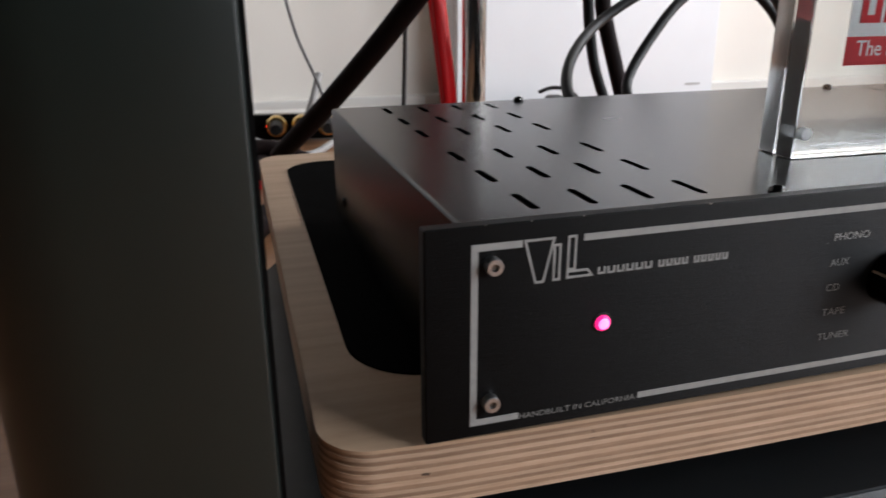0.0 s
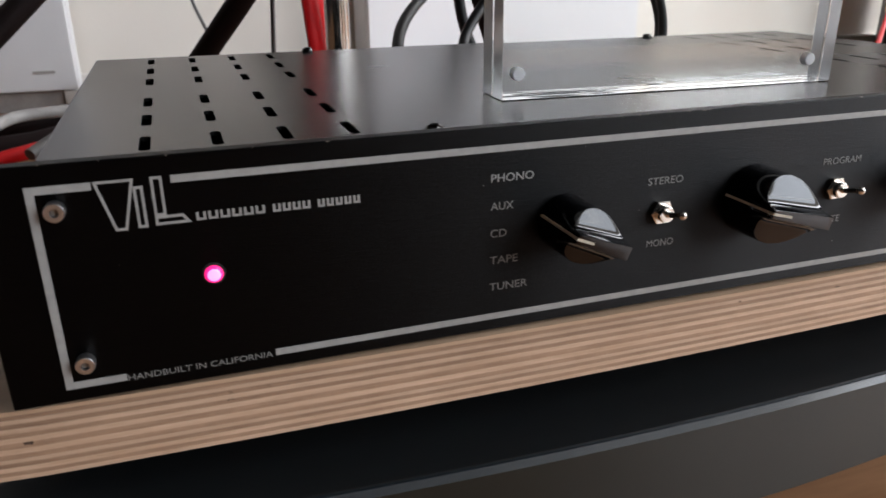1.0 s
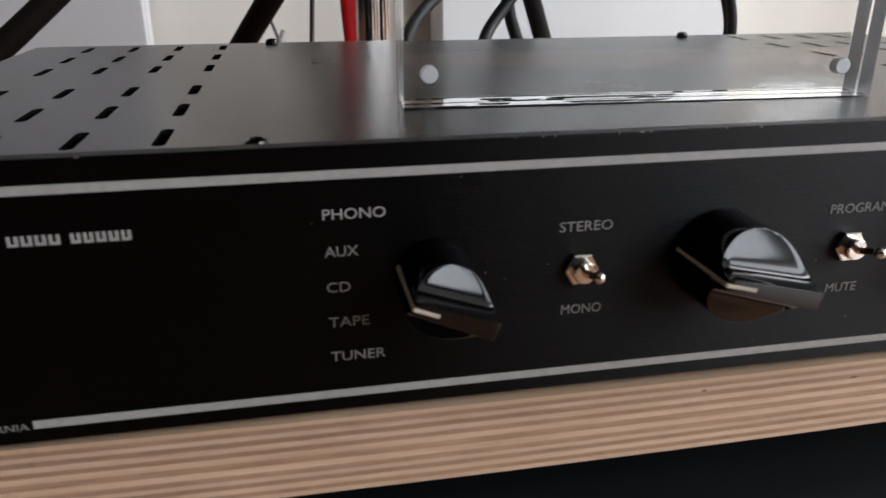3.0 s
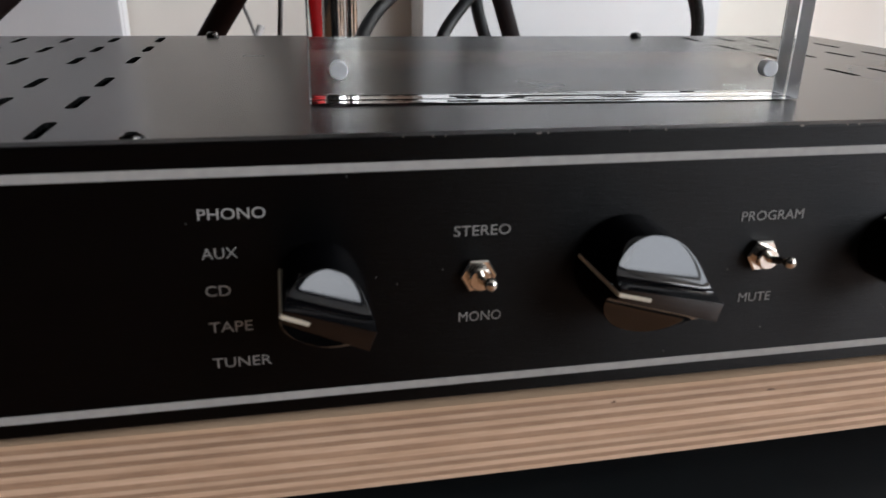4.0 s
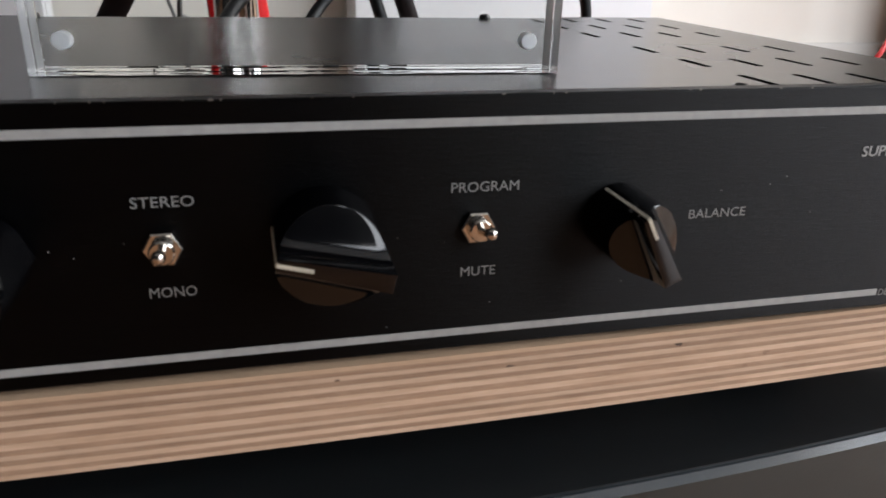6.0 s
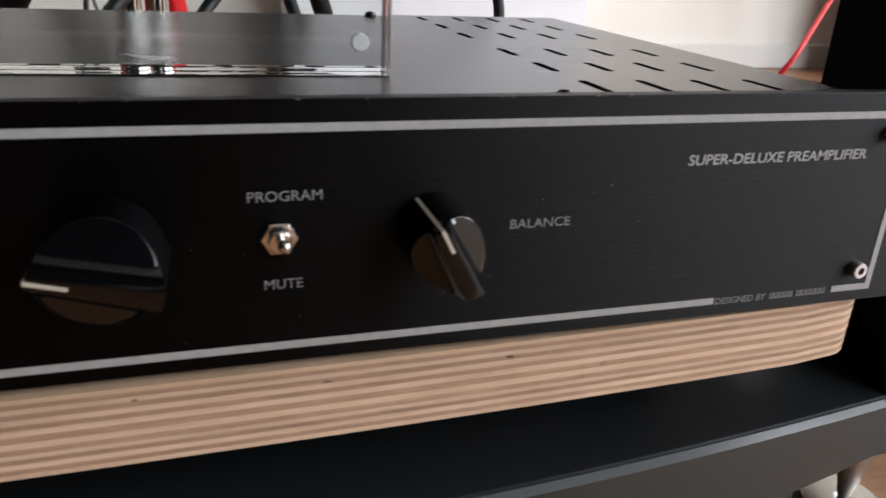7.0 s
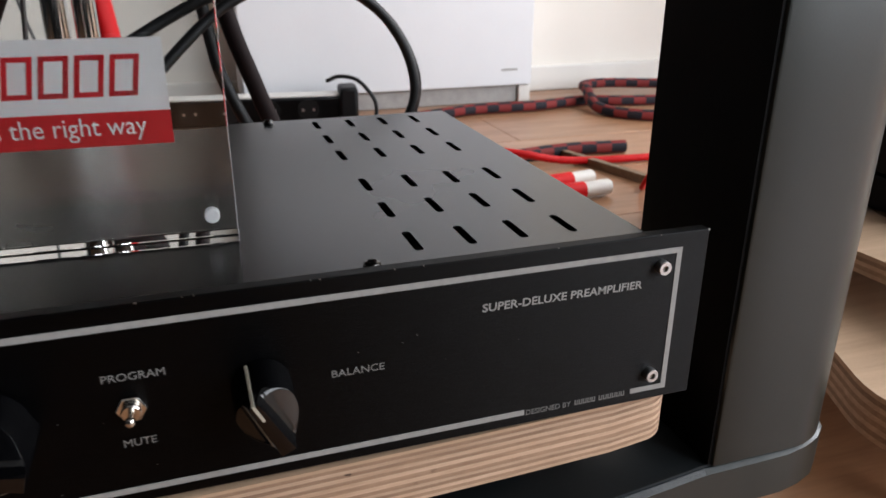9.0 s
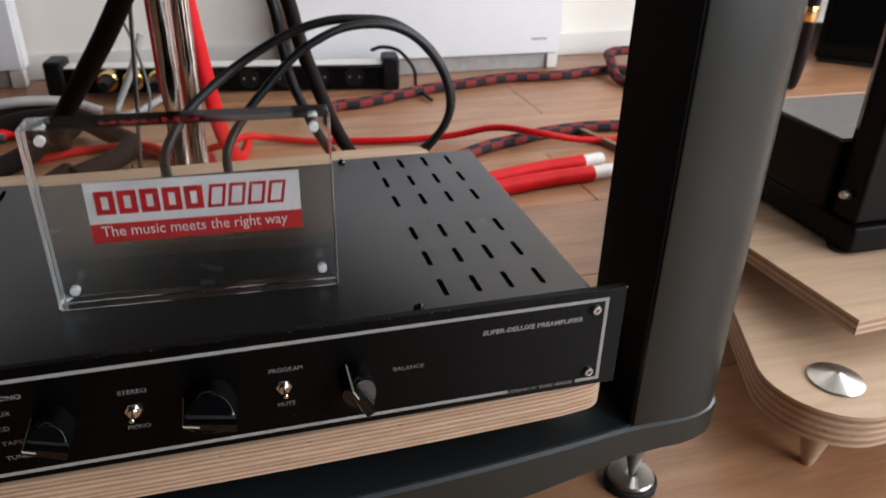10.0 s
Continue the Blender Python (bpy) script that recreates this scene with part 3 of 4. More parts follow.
line(BX0, BX0 + BW, BZ0 + BW, BZ1 - BW), line(BX1 - BW, BX1, BZ0 + BW, BZ1 - BW)


def ring_shape(points, w, y, parent, mat, name, turn=None):
    """The outline of a plain flat shape, w thick."""
    bm = bmesh.new()
    n = len(points)
    ins = []
    for i, p in enumerate(points):
        p, a, b = Vector(p), Vector(points[i - 1]), Vector(points[(i + 1) % n])
        u, v = (p - a).normalized(), (b - p).normalized()
        n1, n2 = Vector((-u.y, u.x)), Vector((-v.y, v.x))
        m = (n1 + n2).normalized()
        ins.append(p + m * (w / max(0.35, m.dot(n1))))
    put = lambda q, h: (turn @ Vector((q[0], h, q[1])) if turn else Vector((q[0], h, q[1])))
    for i in range(n):
        j = (i + 1) % n
        quad = (points[i], points[j], ins[j], ins[i])
        a = [bm.verts.new(put(q, y)) for q in quad]
        b = [bm.verts.new(put(q, y + 0.0002)) for q in quad]
        bm.faces.new(a), bm.faces.new(b[::-1])
        for k in range(4):
            bm.faces.new((a[k], b[k], b[(k + 1) % 4], a[(k + 1) % 4]))
    return part(name, bm, mat, parent, smooth=False)


# emblem of plain outlined shapes, and bars for the maker's words
for shape in ([(0.0338, 0.0490), (0.0368, 0.0490), (0.0400, 0.0630), (0.0300, 0.0630)],
              [(0.0395, 0.0492), (0.0420, 0.0492), (0.0420, 0.0608), (0.0395, 0.0608)],
              [(0.0440, 0.0494), (0.0532, 0.0494), (0.0512, 0.0520), (0.0440, 0.0520)],
              [(0.0440, 0.0520), (0.0470, 0.0520), (0.0470, 0.0630), (0.0440, 0.0630)]):
    ring_shape(shape, 0.0007, SY, face, "silk", "emblem")


def word_bars(widths, x0, z0, z1, parent, mat, gap=0.0006, weight=0.0007):
    """Plain upright bars in place of the letters of a name."""
    x = x0
    for w in widths:
        if w > 0:
            for q in (x, x + w - weight):
                part("print_bar", box((q, SY, z0), (q + weight, 0.0, z1)), mat, parent, smooth=False)
            part("print_bar", box((x + weight, SY, z0), (x + w - weight, 0.0, z0 + weight * 0.8)), mat, parent, smooth=False)
        x += abs(w) + gap


word_bars([0.0026] * 6 + [-0.0010] + [0.0022] * 4 + [-0.0010] + [0.0020] * 5, 0.0545, 0.0496, 0.0519, face, "silk")
lettering("HANDBUILT IN CALIFORNIA", 0.0303, 0.0712, 0.0038, 0.0057, SY, face, "silk_grey")
lettering("DESIGNED BY", 0.4122, 0.4305, 0.0038, 0.0060, SY, face, "silk_grey")
word_bars([0.0014] * 5 + [-0.0008] + [0.0015] * 6, 0.4322, 0.0039, 0.0059, face, "silk_grey", 0.0004, 0.0004)
lettering("SUPER-DELUXE PREAMPLIFIER", 0.3940, 0.4560, 0.0487, 0.0518, SY, face, "silk", shear=0.04, heavy=0.016)
for word, x0, x1, z in (("PHONO", 0.1422, 0.1567, 0.0513), ("AUX", 0.1422, 0.1500, 0.0421), ("CD", 0.1422, 0.1478, 0.0330), ("TAPE", 0.1422, 0.1520, 0.0238), ("TUNER", 0.1422, 0.1557, 0.0144),
                        ("STEREO", 0.1995, 0.2134, 0.0443), ("MONO", 0.2012, 0.2120, 0.0217), ("PROGRAM", 0.2745, 0.2922, 0.0442), ("MUTE", 0.2776, 0.2870, 0.0212), ("BALANCE", 0.3420, 0.3595, 0.0333)):
    lettering(word, x0, x1, z, z + 0.0026, SY, face, "silk_grey" if word != "PHONO" else "silk", heavy=0.0)


rng = random.Random(5)
for x, z in [(0.1396, 0.0506), (0.197, 0.036), (0.186, 0.033), (0.181, 0.035), (0.324, 0.016), (0.176, 0.038), (0.323, 0.017), (0.273, 0.031), (0.286, 0.013), (0.261, 0.033), (0.371, 0.044), (0.408, 0.036), (0.351, 0.041), (0.337, 0.02), (0.381, 0.033), (0.366, 0.042), (0.028, 0.039)]:
    r = rng.uniform(0.00009, 0.00019)
    part("fleck", lathe([(r, 0), (r * 0.8, 0.00012)], (x, 0.0, z), "-y", 7), "silk_grey", face, "tiny pale fleck on the panel")


def socket_screw(x, z):
    s = part("panel_screw", lathe([(0.0026, 0), (0.0026, 0.0028), (0.0024, 0.0032), (0.0012, 0.0032), (0.0011, 0.0014)], (x, 0, z), "-y", 24), "steel", face, "steel socket-head screw")
    part("socket", lathe([(0.00105, 0.0012), (0.00105, 0.0022)], (x, 0, z), "-y", 6), "bare", s)


for x in (0.0203, 0.4632):
    for z in (0.0120, 0.0565):
        socket_screw(x, z)

led = part("power_led", lathe([(0.0026, 0), (0.0026, 0.0007), (0.0023, 0.0012), (0.0019, 0.0015)], (0.0572, 0, 0.0333), "-y", 28), "led", face, "glowing pink-red power lamp")
part("lens_core", lathe([(0.0019, 0.0014), (0.0016, 0.0019), (0.0008, 0.0022)], (0.0572, 0, 0.0333), "-y", 24), "led_core", led)
part("lens_rim", lathe([(0.0033, 0), (0.0033, 0.0003), (0.0027, 0.0004)], (0.0572, 0, 0.0333), "-y", 28), "inner", led)


def knob(x, z, r, tail, angle, high, low):
    """A pointer knob: round body with two hollow-ground cheeks that leave a bar, drawn out to a square nose."""
    a = radians(angle)
    u, v = Vector((math.cos(a), 0, math.sin(a))), Vector((-math.sin(a), 0, math.cos(a)))
    c = Vector((x, 0, z))
    put = lambda s, t, h: c + u * s + v * t + Vector((0, -h, 0))
    b0, b1 = 0.0014, 0.0023        # half widths of the bar at the round end and at the nose
    reach = math.hypot(tail, b1)
    touch = math.atan2(b1, tail) + math.acos(min(1.0, r / reach))
    ts, tc = r * math.sin(touch), r * math.cos(touch)
    n = 34
    rows = []                      # lines along the bar: two ends in plan and their height
    for k in range(n + 1):
        w = (k / n) ** 1.6
        ta, tb = b0 + (r * 0.9995 - b0) * w, b1 + (r * 0.9995 - b1) * w
        s0 = -math.sqrt(max(0.0, r * r - ta * ta))
        s1 = tail + (tc - tail) * (tb - b1) / (ts - b1) if tb < ts else math.sqrt(max(0.0, r * r - tb * tb))
        # hollow cheek: steep beside the bar, flatter towards the rim
        h = low + (high - low) * (1 - 0.40 * (1 - math.exp(-w / 0.08)) - 0.60 * w)
        rows.append((s0, ta, s1, tb, h))
    m = 10
    lines = [(s0, -ta, s1, -tb, h) for s0, ta, s1, tb, h in rows[::-1]] + rows
    bm = bmesh.new()
    grid = [[bm.verts.new(put(s0 + (s1 - s0) * k / m, ta + (tb - ta) * k / m, h)) for k in range(m + 1)] for s0, ta, s1, tb, h in lines]
    for p, q in zip(grid, grid[1:]):
        for k in range(m):
            bm.faces.new((p[k], p[k + 1], q[k + 1], q[k]))
    rim = [g[0] for g in grid] + grid[-1][1:] + [g[-1] for g in grid[-2::-1]] + grid[0][-2:0:-1]
    foot = [bm.verts.new(c + (Vector((p.co.x, 0, p.co.z)) - c) * 1.025 + Vector((0, -0.0010, 0))) for p in rim]
    for k in range(len(rim)):
        j = (k + 1) % len(rim)
        bm.faces.new((rim[k], rim[j], foot[j], foot[k]))
    bm.faces.new(foot)
    bm.normal_update()
    crisp = [e for e in bm.edges if len(e.link_faces) == 2 and e.calc_face_angle() > 0.5 and all((p.co - c).y < -0.002 for p in e.verts)]
    bmesh.ops.bevel(bm, geom=crisp, offset=0.00013, segments=2, profile=0.6, affect="EDGES")
    kn = part("knob", bm, "knob", face, "glossy black pointer knob with cream line", angle=32)
    # cream line down the round end and over the front
    ll = bmesh.new()
    w = 0.00042

    def strip(s0, h0, s1, h1, thick):
        q = [put(s, t, h) for s, h in ((s0, h0), (s1, h1)) for t in (-w, w)]
        q2 = [p + (Vector((0, -thick, 0)) if abs(h1 - h0) < 1e-6 else u * -thick) for p in q]
        a_, b_ = [ll.verts.new(p) for p in q], [ll.verts.new(p) for p in q2]
        ll.faces.new([a_[k] for k in (0, 1, 3, 2)]), ll.faces.new([b_[k] for k in (2, 3, 1, 0)])
        for k, j in ((0, 1), (1, 3), (3, 2), (2, 0)):
            ll.faces.new((a_[k], a_[j], b_[j], b_[k]))
    strip(-r * 1.022, 0.0025, -r * 0.992, high, 0.0003)
    strip(-r * 0.995, high, -r * 0.36, high, 0.0002)
    part("pointer_line", ll, "cream", kn, "cream pointer line", smooth=False)


knob(0.1677, 0.0359, 0.0092, 0.0104, -21.8, 0.0258, 0.0162)
knob(0.2427, 0.0354, 0.0124, 0.0136, -14.5, 0.0254, 0.0148)
knob(0.3196, 0.0355, 0.0092, 0.0102, -63.0, 0.0256, 0.0162)


def toggle(x, z):
    t = part("toggle_switch", lathe([(0.0046, 0), (0.0046, 0.0018), (0.0042, 0.0022)], (x, 0, z), "-y", 6), "nickel", face, "nickel hex nut with bat toggle lever")
    part("bushing", lathe([(0.0030, 0.0018), (0.0030, 0.0042), (0.0026, 0.0046), (0.0018, 0.0046)], (x, 0, z), "-y", 20), "nickel", t)
    d = Vector((0.04, -1, 0.27)).normalized()
    b = Vector((x, -0.0040, z))
    bm = tube([b, b + d * 0.004, b + d * 0.0075], 0.0010, 12, 4)
    bmesh.ops.create_uvsphere(bm, u_segments=14, v_segments=8, radius=0.0016, matrix=Matrix.Translation(b + d * 0.0082))
    part("lever", bm, "nickel", t, angle=50)


toggle(0.2055, 0.0345), toggle(0.2815, 0.0350)

# ---- the acrylic sign holder on the lid ----
TURN_S = Matrix.Translation((0.1690, 0.0540, LZ)) @ Matrix.Rotation(radians(-2.5), 4, "Z")
holder = thing("sign_holder", (0.25, 0.06, LZ), "clear acrylic block sign holder with corner magnets", "sign holder")
SW, SH, ST = 0.1510, 0.1025, 0.0102


def acrylic_plate(y0, y1, name):
    bm = box((0, y0, 0.0003), (SW, y1, SH), 0.0004, 2)
    bmesh.ops.transform(bm, matrix=TURN_S, verts=bm.verts)
    p = part(name, bm, "acrylic", holder, "clear acrylic plate", smooth=False)
    p.data.materials.append(M["acrylic_edge"])
    for f in p.data.polygons:
        if abs(f.normal.x) > 0.6:
            f.material_index = 1
    return p


acrylic_plate(0.0, ST, "front_plate"), acrylic_plate(ST + 0.0008, 2 * ST + 0.0008, "back_plate")
for x in (0.0085, SW - 0.0085):
    for z in (0.0092, SH - 0.0075):
        bm = lathe([(0.0025, 0.0001), (0.0026, 0.0004), (0.0026, 0.0046), (0.0023, 0.0050)], (x, ST + 0.0008, z), "-y", 20)
        bmesh.ops.transform(bm, matrix=TURN_S, verts=bm.verts)
        part("magnet", bm, "magnet", holder, "small round steel magnet")
CX0, CX1, CZ0, CZM, CZ1 = 0.0228, 0.1330, 0.0358, 0.0470, 0.0706
CY = ST + 0.0002
card = thing("sign_card", tuple(TURN_S @ Vector(((CX0 + CX1) / 2, CY, CZ0))), "white and red printed card held between acrylic plates", "sign")


def card_piece(x0, x1, z0, z1, name, mat, y0=CY, y1=CY + 0.0003):
    bm = box((x0, y0, z0), (x1, y1, z1))
    bmesh.ops.transform(bm, matrix=TURN_S, verts=bm.verts)
    return part(name, bm, mat, card, smooth=False)


card_piece(CX0, CX1, CZM, CZ1, "white_field", "card_white"), card_piece(CX0, CX1, CZ0, CZM, "red_field", "card_red")
x = CX0 + 0.0045
for i in range(9):
    bold = i < 5
    w = 0.0095 if bold else 0.0088
    s = 0.0 if bold else 0.0022
    ring_shape([(x, 0.0522), (x + w, 0.0522), (x + w + s, 0.0655), (x + s, 0.0655)], 0.0030 if bold else 0.0016, CY - 0.0002, card, "card_red", "wordmark_block", TURN_S)
    x += w + 0.0017
lettering("The music meets the right way", CX0 + 0.005, CX1 - 0.008, 0.0375, 0.0455, CY - 0.0001, card, "card_white", turn=TURN_S)

# ---- cables and fittings behind the preamplifier ----


def cable(points, radius, mat, label, category="cable", group="cables behind the rack", flat=1.0, seg=12):
    return lone("cable", tube(points, radius, seg, 8, flat), mat, label, category, group=group, angle=50)


def plugged(points, radius, mat, label, plug_mat, plug_r, plug_len):
    """A cable with a plug at its first end."""
    t = thing("cable", points[0], label, "cable", "cables behind the rack")
    part("lead", tube(points, radius, 12, 8), mat, t, angle=50)
    a, b = Vector(points[0]), Vector(points[1])
    d = (b - a).normalized()
    part("plug", tube([a - d * plug_len * 0.5, a, a + d * plug_len], plug_r, 16, 4), plug_mat, t, angle=50)
    return t


# looped pair from the rear sockets
plugged([(0.219, 0.262, 0.03), (0.213, 0.3, 0.038), (0.211, 0.34, 0.052), (0.233, 0.385, 0.074), (0.278, 0.43, 0.099), (0.328, 0.445, 0.124), (0.368, 0.45, 0.136), (0.403, 0.45, 0.138), (0.444, 0.45, 0.132), (0.484, 0.45, 0.102), (0.506, 0.45, 0.058), (0.502, 0.45, 0.022), (0.479, 0.45, -0.005), (0.453, 0.45, -0.018), (0.42, 0.47, -0.03), (0.39, 0.53, -0.07), (0.37, 0.62, -0.115)],
        0.0046, "cable_black", "black interconnect cable rising in a loop from a rear socket", "steel", 0.0058, 0.024)
plugged([(0.264, 0.262, 0.028), (0.263, 0.3, 0.036), (0.263, 0.34, 0.048), (0.279, 0.365, 0.068), (0.325, 0.39, 0.11), (0.356, 0.4, 0.129), (0.39, 0.41, 0.139), (0.432, 0.42, 0.136), (0.467, 0.43, 0.116), (0.493, 0.435, 0.081), (0.501, 0.435, 0.043), (0.488, 0.435, 0.012), (0.464, 0.44, -0.015), (0.46, 0.47, -0.03), (0.44, 0.53, -0.07), (0.43, 0.64, -0.115)],
        0.0042, "cable_black", "black interconnect cable rising in a loop from a rear socket", "steel", 0.0058, 0.024)
# hanging cables
cable([(0.27, 0.74, 0.40), (0.255, 0.675, 0.29), (0.235, 0.60, 0.245), (0.203, 0.530, 0.20), (0.142, 0.600, 0.10), (0.074, 0.690, 0.0), (0.030, 0.790, -0.07), (0.01, 0.90, FZ + 0.012), (-0.08, 1.0, FZ + 0.012)], 0.0125, "braid_dark", "thick dark braided power cable hanging down to the floor", flat=0.9)
cable([(0.26, 0.90, 0.42), (0.155, 0.83, 0.30), (0.051, 0.755, 0.20), (-0.053, 0.68, 0.10), (-0.156, 0.61, 0.005), (-0.24, 0.56, -0.045), (-0.33, 0.54, -0.09), (-0.46, 0.55, FZ + 0.014)], 0.0125, "braid_dark", "thick dark braided power cable hanging beside the post", flat=0.9)
cable([(0.27, 0.74, 0.42), (0.285, 0.68, 0.29), (0.303, 0.60, 0.22), (0.325, 0.552, 0.145), (0.334, 0.548, 0.09), (0.343, 0.545, 0.045), (0.371, 0.545, -0.018), (0.40, 0.56, -0.06), (0.47, 0.62, FZ + 0.008)], 0.0058, "cable_black", "black cable hanging down behind the preamplifier")
cable([(0.30, 0.75, 0.42), (0.307, 0.685, 0.29), (0.322, 0.605, 0.215), (0.343, 0.557, 0.145), (0.353, 0.552, 0.10), (0.366, 0.550, 0.057), (0.398, 0.555, -0.027), (0.45, 0.60, -0.10), (0.53, 0.66, FZ + 0.01)], 0.0085, "braid_dark", "dark red and black braided cable hanging behind the preamplifier")
cable([(0.191, 0.69, 0.42), (0.192, 0.675, 0.30), (0.195, 0.645, 0.15), (0.197, 0.630, 0.09), (0.200, 0.615, 0.03), (0.210, 0.63, -0.04), (0.235, 0.70, FZ + 0.012), (0.23, 0.78, FZ + 0.012)], 0.0125, "cable_red", "broad red ribbon-like speaker cable", flat=0.55)
cable([(0.200, 0.78, 0.45), (0.209, 0.775, 0.30), (0.224, 0.765, 0.15), (0.231, 0.760, 0.09), (0.238, 0.758, 0.03), (0.247, 0.757, -0.04), (0.258, 0.757, -0.09), (0.275, 0.775, FZ + 0.010), (0.29, 0.85, FZ + 0.010)], 0.0130, "cable_red", "broad red ribbon-like speaker cable", flat=0.55)
cable([(0.20, 0.70, 0.46), (0.181, 0.69, 0.30), (0.173, 0.676, 0.20), (0.165, 0.662, 0.10), (0.157, 0.648, 0.0), (0.149, 0.64, -0.09), (0.142, 0.68, FZ + 0.004), (0.12, 0.80, FZ + 0.004)], 0.0026, "cable_grey", "thin grey cable hanging behind the preamplifier")
cable([(0.065, 1.16, 0.50), (0.068, 1.15, 0.30), (0.074, 1.13, 0.16), (0.092, 1.11, 0.06), (0.120, 1.08, -0.02), (0.135, 1.04, -0.09), (0.13, 1.00, FZ + 0.004)], 0.0026, "cable_grey", "thin grey cable hanging before the wall")
cable([(0.128, 1.12, -0.008), (0.112, 1.10, -0.05), (0.093, 1.09, -0.09), (0.074, 1.07, FZ + 0.008), (0.085, 1.04, FZ + 0.006), (0.115, 1.06, FZ + 0.008), (0.165, 1.10, FZ + 0.025), (0.195, 1.13, FZ + 0.03)], 0.0062, "cable_white", "white cable bent before the power strip")
# floor cables
cable([(0.43, 0.93, FZ + 0.010), (0.452, 1.003, FZ + 0.010), (0.506, 1.017, FZ + 0.010), (0.576, 1.05, FZ + 0.010), (0.65, 1.082, FZ + 0.010), (0.737, 1.106, FZ + 0.010), (0.829, 1.131, FZ + 0.010), (0.953, 1.129, FZ + 0.010), (1.068, 1.150, FZ + 0.010), (1.16, 1.12, FZ + 0.010), (1.30, 1.10, FZ + 0.010)], 0.0105, "braid_redblack", "red and black braided power cable along the floor", seg=16)
cable([(1.30, 1.22, FZ + 0.022), (1.19, 1.262, FZ + 0.022), (1.125, 1.240, FZ + 0.024), (1.085, 1.16, FZ + 0.030), (1.06, 1.06, FZ + 0.012), (1.12, 0.98, FZ + 0.010), (1.26, 0.95, FZ + 0.010)], 0.0105, "braid_redblack", "red and black braided power cable bent on the floor", seg=16)
cable([(0.95, 0.79, FZ + 0.010), (0.862, 0.800, FZ + 0.010), (0.782, 0.790, FZ + 0.010), (0.726, 0.768, FZ + 0.010), (0.663, 0.746, FZ + 0.010), (0.60, 0.71, FZ + 0.010), (0.52, 0.66, FZ + 0.010)], 0.0100, "braid_redblack", "red and black braided power cable on the floor", seg=16)
cable([(0.12, 0.86, FZ + 0.006), (0.18, 0.818, FZ + 0.006), (0.245, 0.792, FZ + 0.028), (0.288, 0.832, FZ + 0.026), (0.324, 0.864, FZ + 0.010), (0.401, 0.840, FZ + 0.006), (0.524, 0.815, FZ + 0.006), (0.614, 0.801, FZ + 0.012), (0.684, 0.780, FZ + 0.028), (0.746, 0.745, FZ + 0.026), (0.824, 0.741, FZ + 0.010), (0.95, 0.735, FZ + 0.006), (1.10, 0.74, FZ + 0.006)], 0.0055, "cable_red", "thin red cable winding across the floor")
cable([(-0.30, 0.80, FZ + 0.007), (-0.15, 0.81, FZ + 0.007), (-0.05, 0.829, FZ + 0.007), (-0.01, 0.85, FZ + 0.007), (0.059, 0.875, FZ + 0.007), (0.145, 0.835, FZ + 0.020), (0.19, 0.765, FZ + 0.007)], 0.0065, "cable_red", "red cable lying on the floor")
cable([(-0.32, 0.90, FZ + 0.016), (-0.15, 0.93, FZ + 0.016), (-0.066, 0.955, FZ + 0.030), (-0.022, 0.960, FZ + 0.034), (0.027, 0.955, FZ + 0.034), (0.080, 0.915, FZ + 0.018), (0.115, 0.865, FZ + 0.016), (0.098, 0.80, FZ + 0.016), (0.05, 0.74, FZ + 0.016)], 0.0155, "braid_dark", "thick dark braided cable curled on the floor")
cable([(-0.40, 0.72, FZ + 0.010), (-0.28, 0.79, FZ + 0.010), (-0.194, 0.835, FZ + 0.014), (-0.146, 0.865, FZ + 0.018), (-0.094, 0.915, FZ + 0.020), (-0.045, 0.995, FZ + 0.014), (0.01, 1.03, FZ + 0.010)], 0.0095, "cable_red", "thick red cable on the floor beside the rack")
cable([(-0.42, 0.60, FZ + 0.016), (-0.25, 0.645, FZ + 0.016), (-0.155, 0.668, FZ + 0.018), (-0.107, 0.690, FZ + 0.018), (-0.053, 0.785, FZ + 0.018), (0.0, 0.90, FZ + 0.016), (0.02, 0.98, FZ + 0.016)], 0.0155, "braid_dark", "thick dark braided cable on the floor beside the rack")
cable([(-0.40, 0.44, FZ + 0.016), (-0.24, 0.475, FZ + 0.016), (-0.131, 0.500, FZ + 0.016), (-0.091, 0.512, FZ + 0.016), (-0.045, 0.570, FZ + 0.016), (-0.005, 0.660, FZ + 0.016), (0.04, 0.76, FZ + 0.016)], 0.0150, "braid_dark", "thick dark braided cable under the edge of the rack")
cable([(-0.55, 0.98, FZ + 0.014), (-0.35, 1.01, FZ + 0.014), (-0.224, 1.030, FZ + 0.018), (-0.141, 1.035, FZ + 0.020), (-0.06, 1.07, FZ + 0.018), (0.02, 1.09, FZ + 0.014)], 0.0130, "braid_dark", "dark braided cable on the floor before the cabinet")
cable([(-0.50, 1.10, FZ + 0.010), (-0.36, 1.12, FZ + 0.010), (-0.24, 1.13, FZ + 0.010), (-0.12, 1.14, FZ + 0.010), (-0.02, 1.12, FZ + 0.010)], 0.0085, "cable_black", "black cable among the floor cables")
cable([(-0.46, 0.86, FZ + 0.010), (-0.34, 0.89, FZ + 0.010), (-0.22, 0.925, FZ + 0.010), (-0.12, 0.96, FZ + 0.012), (-0.03, 1.01, FZ + 0.012)], 0.0085, "cable_black", "black cable beside the red one")
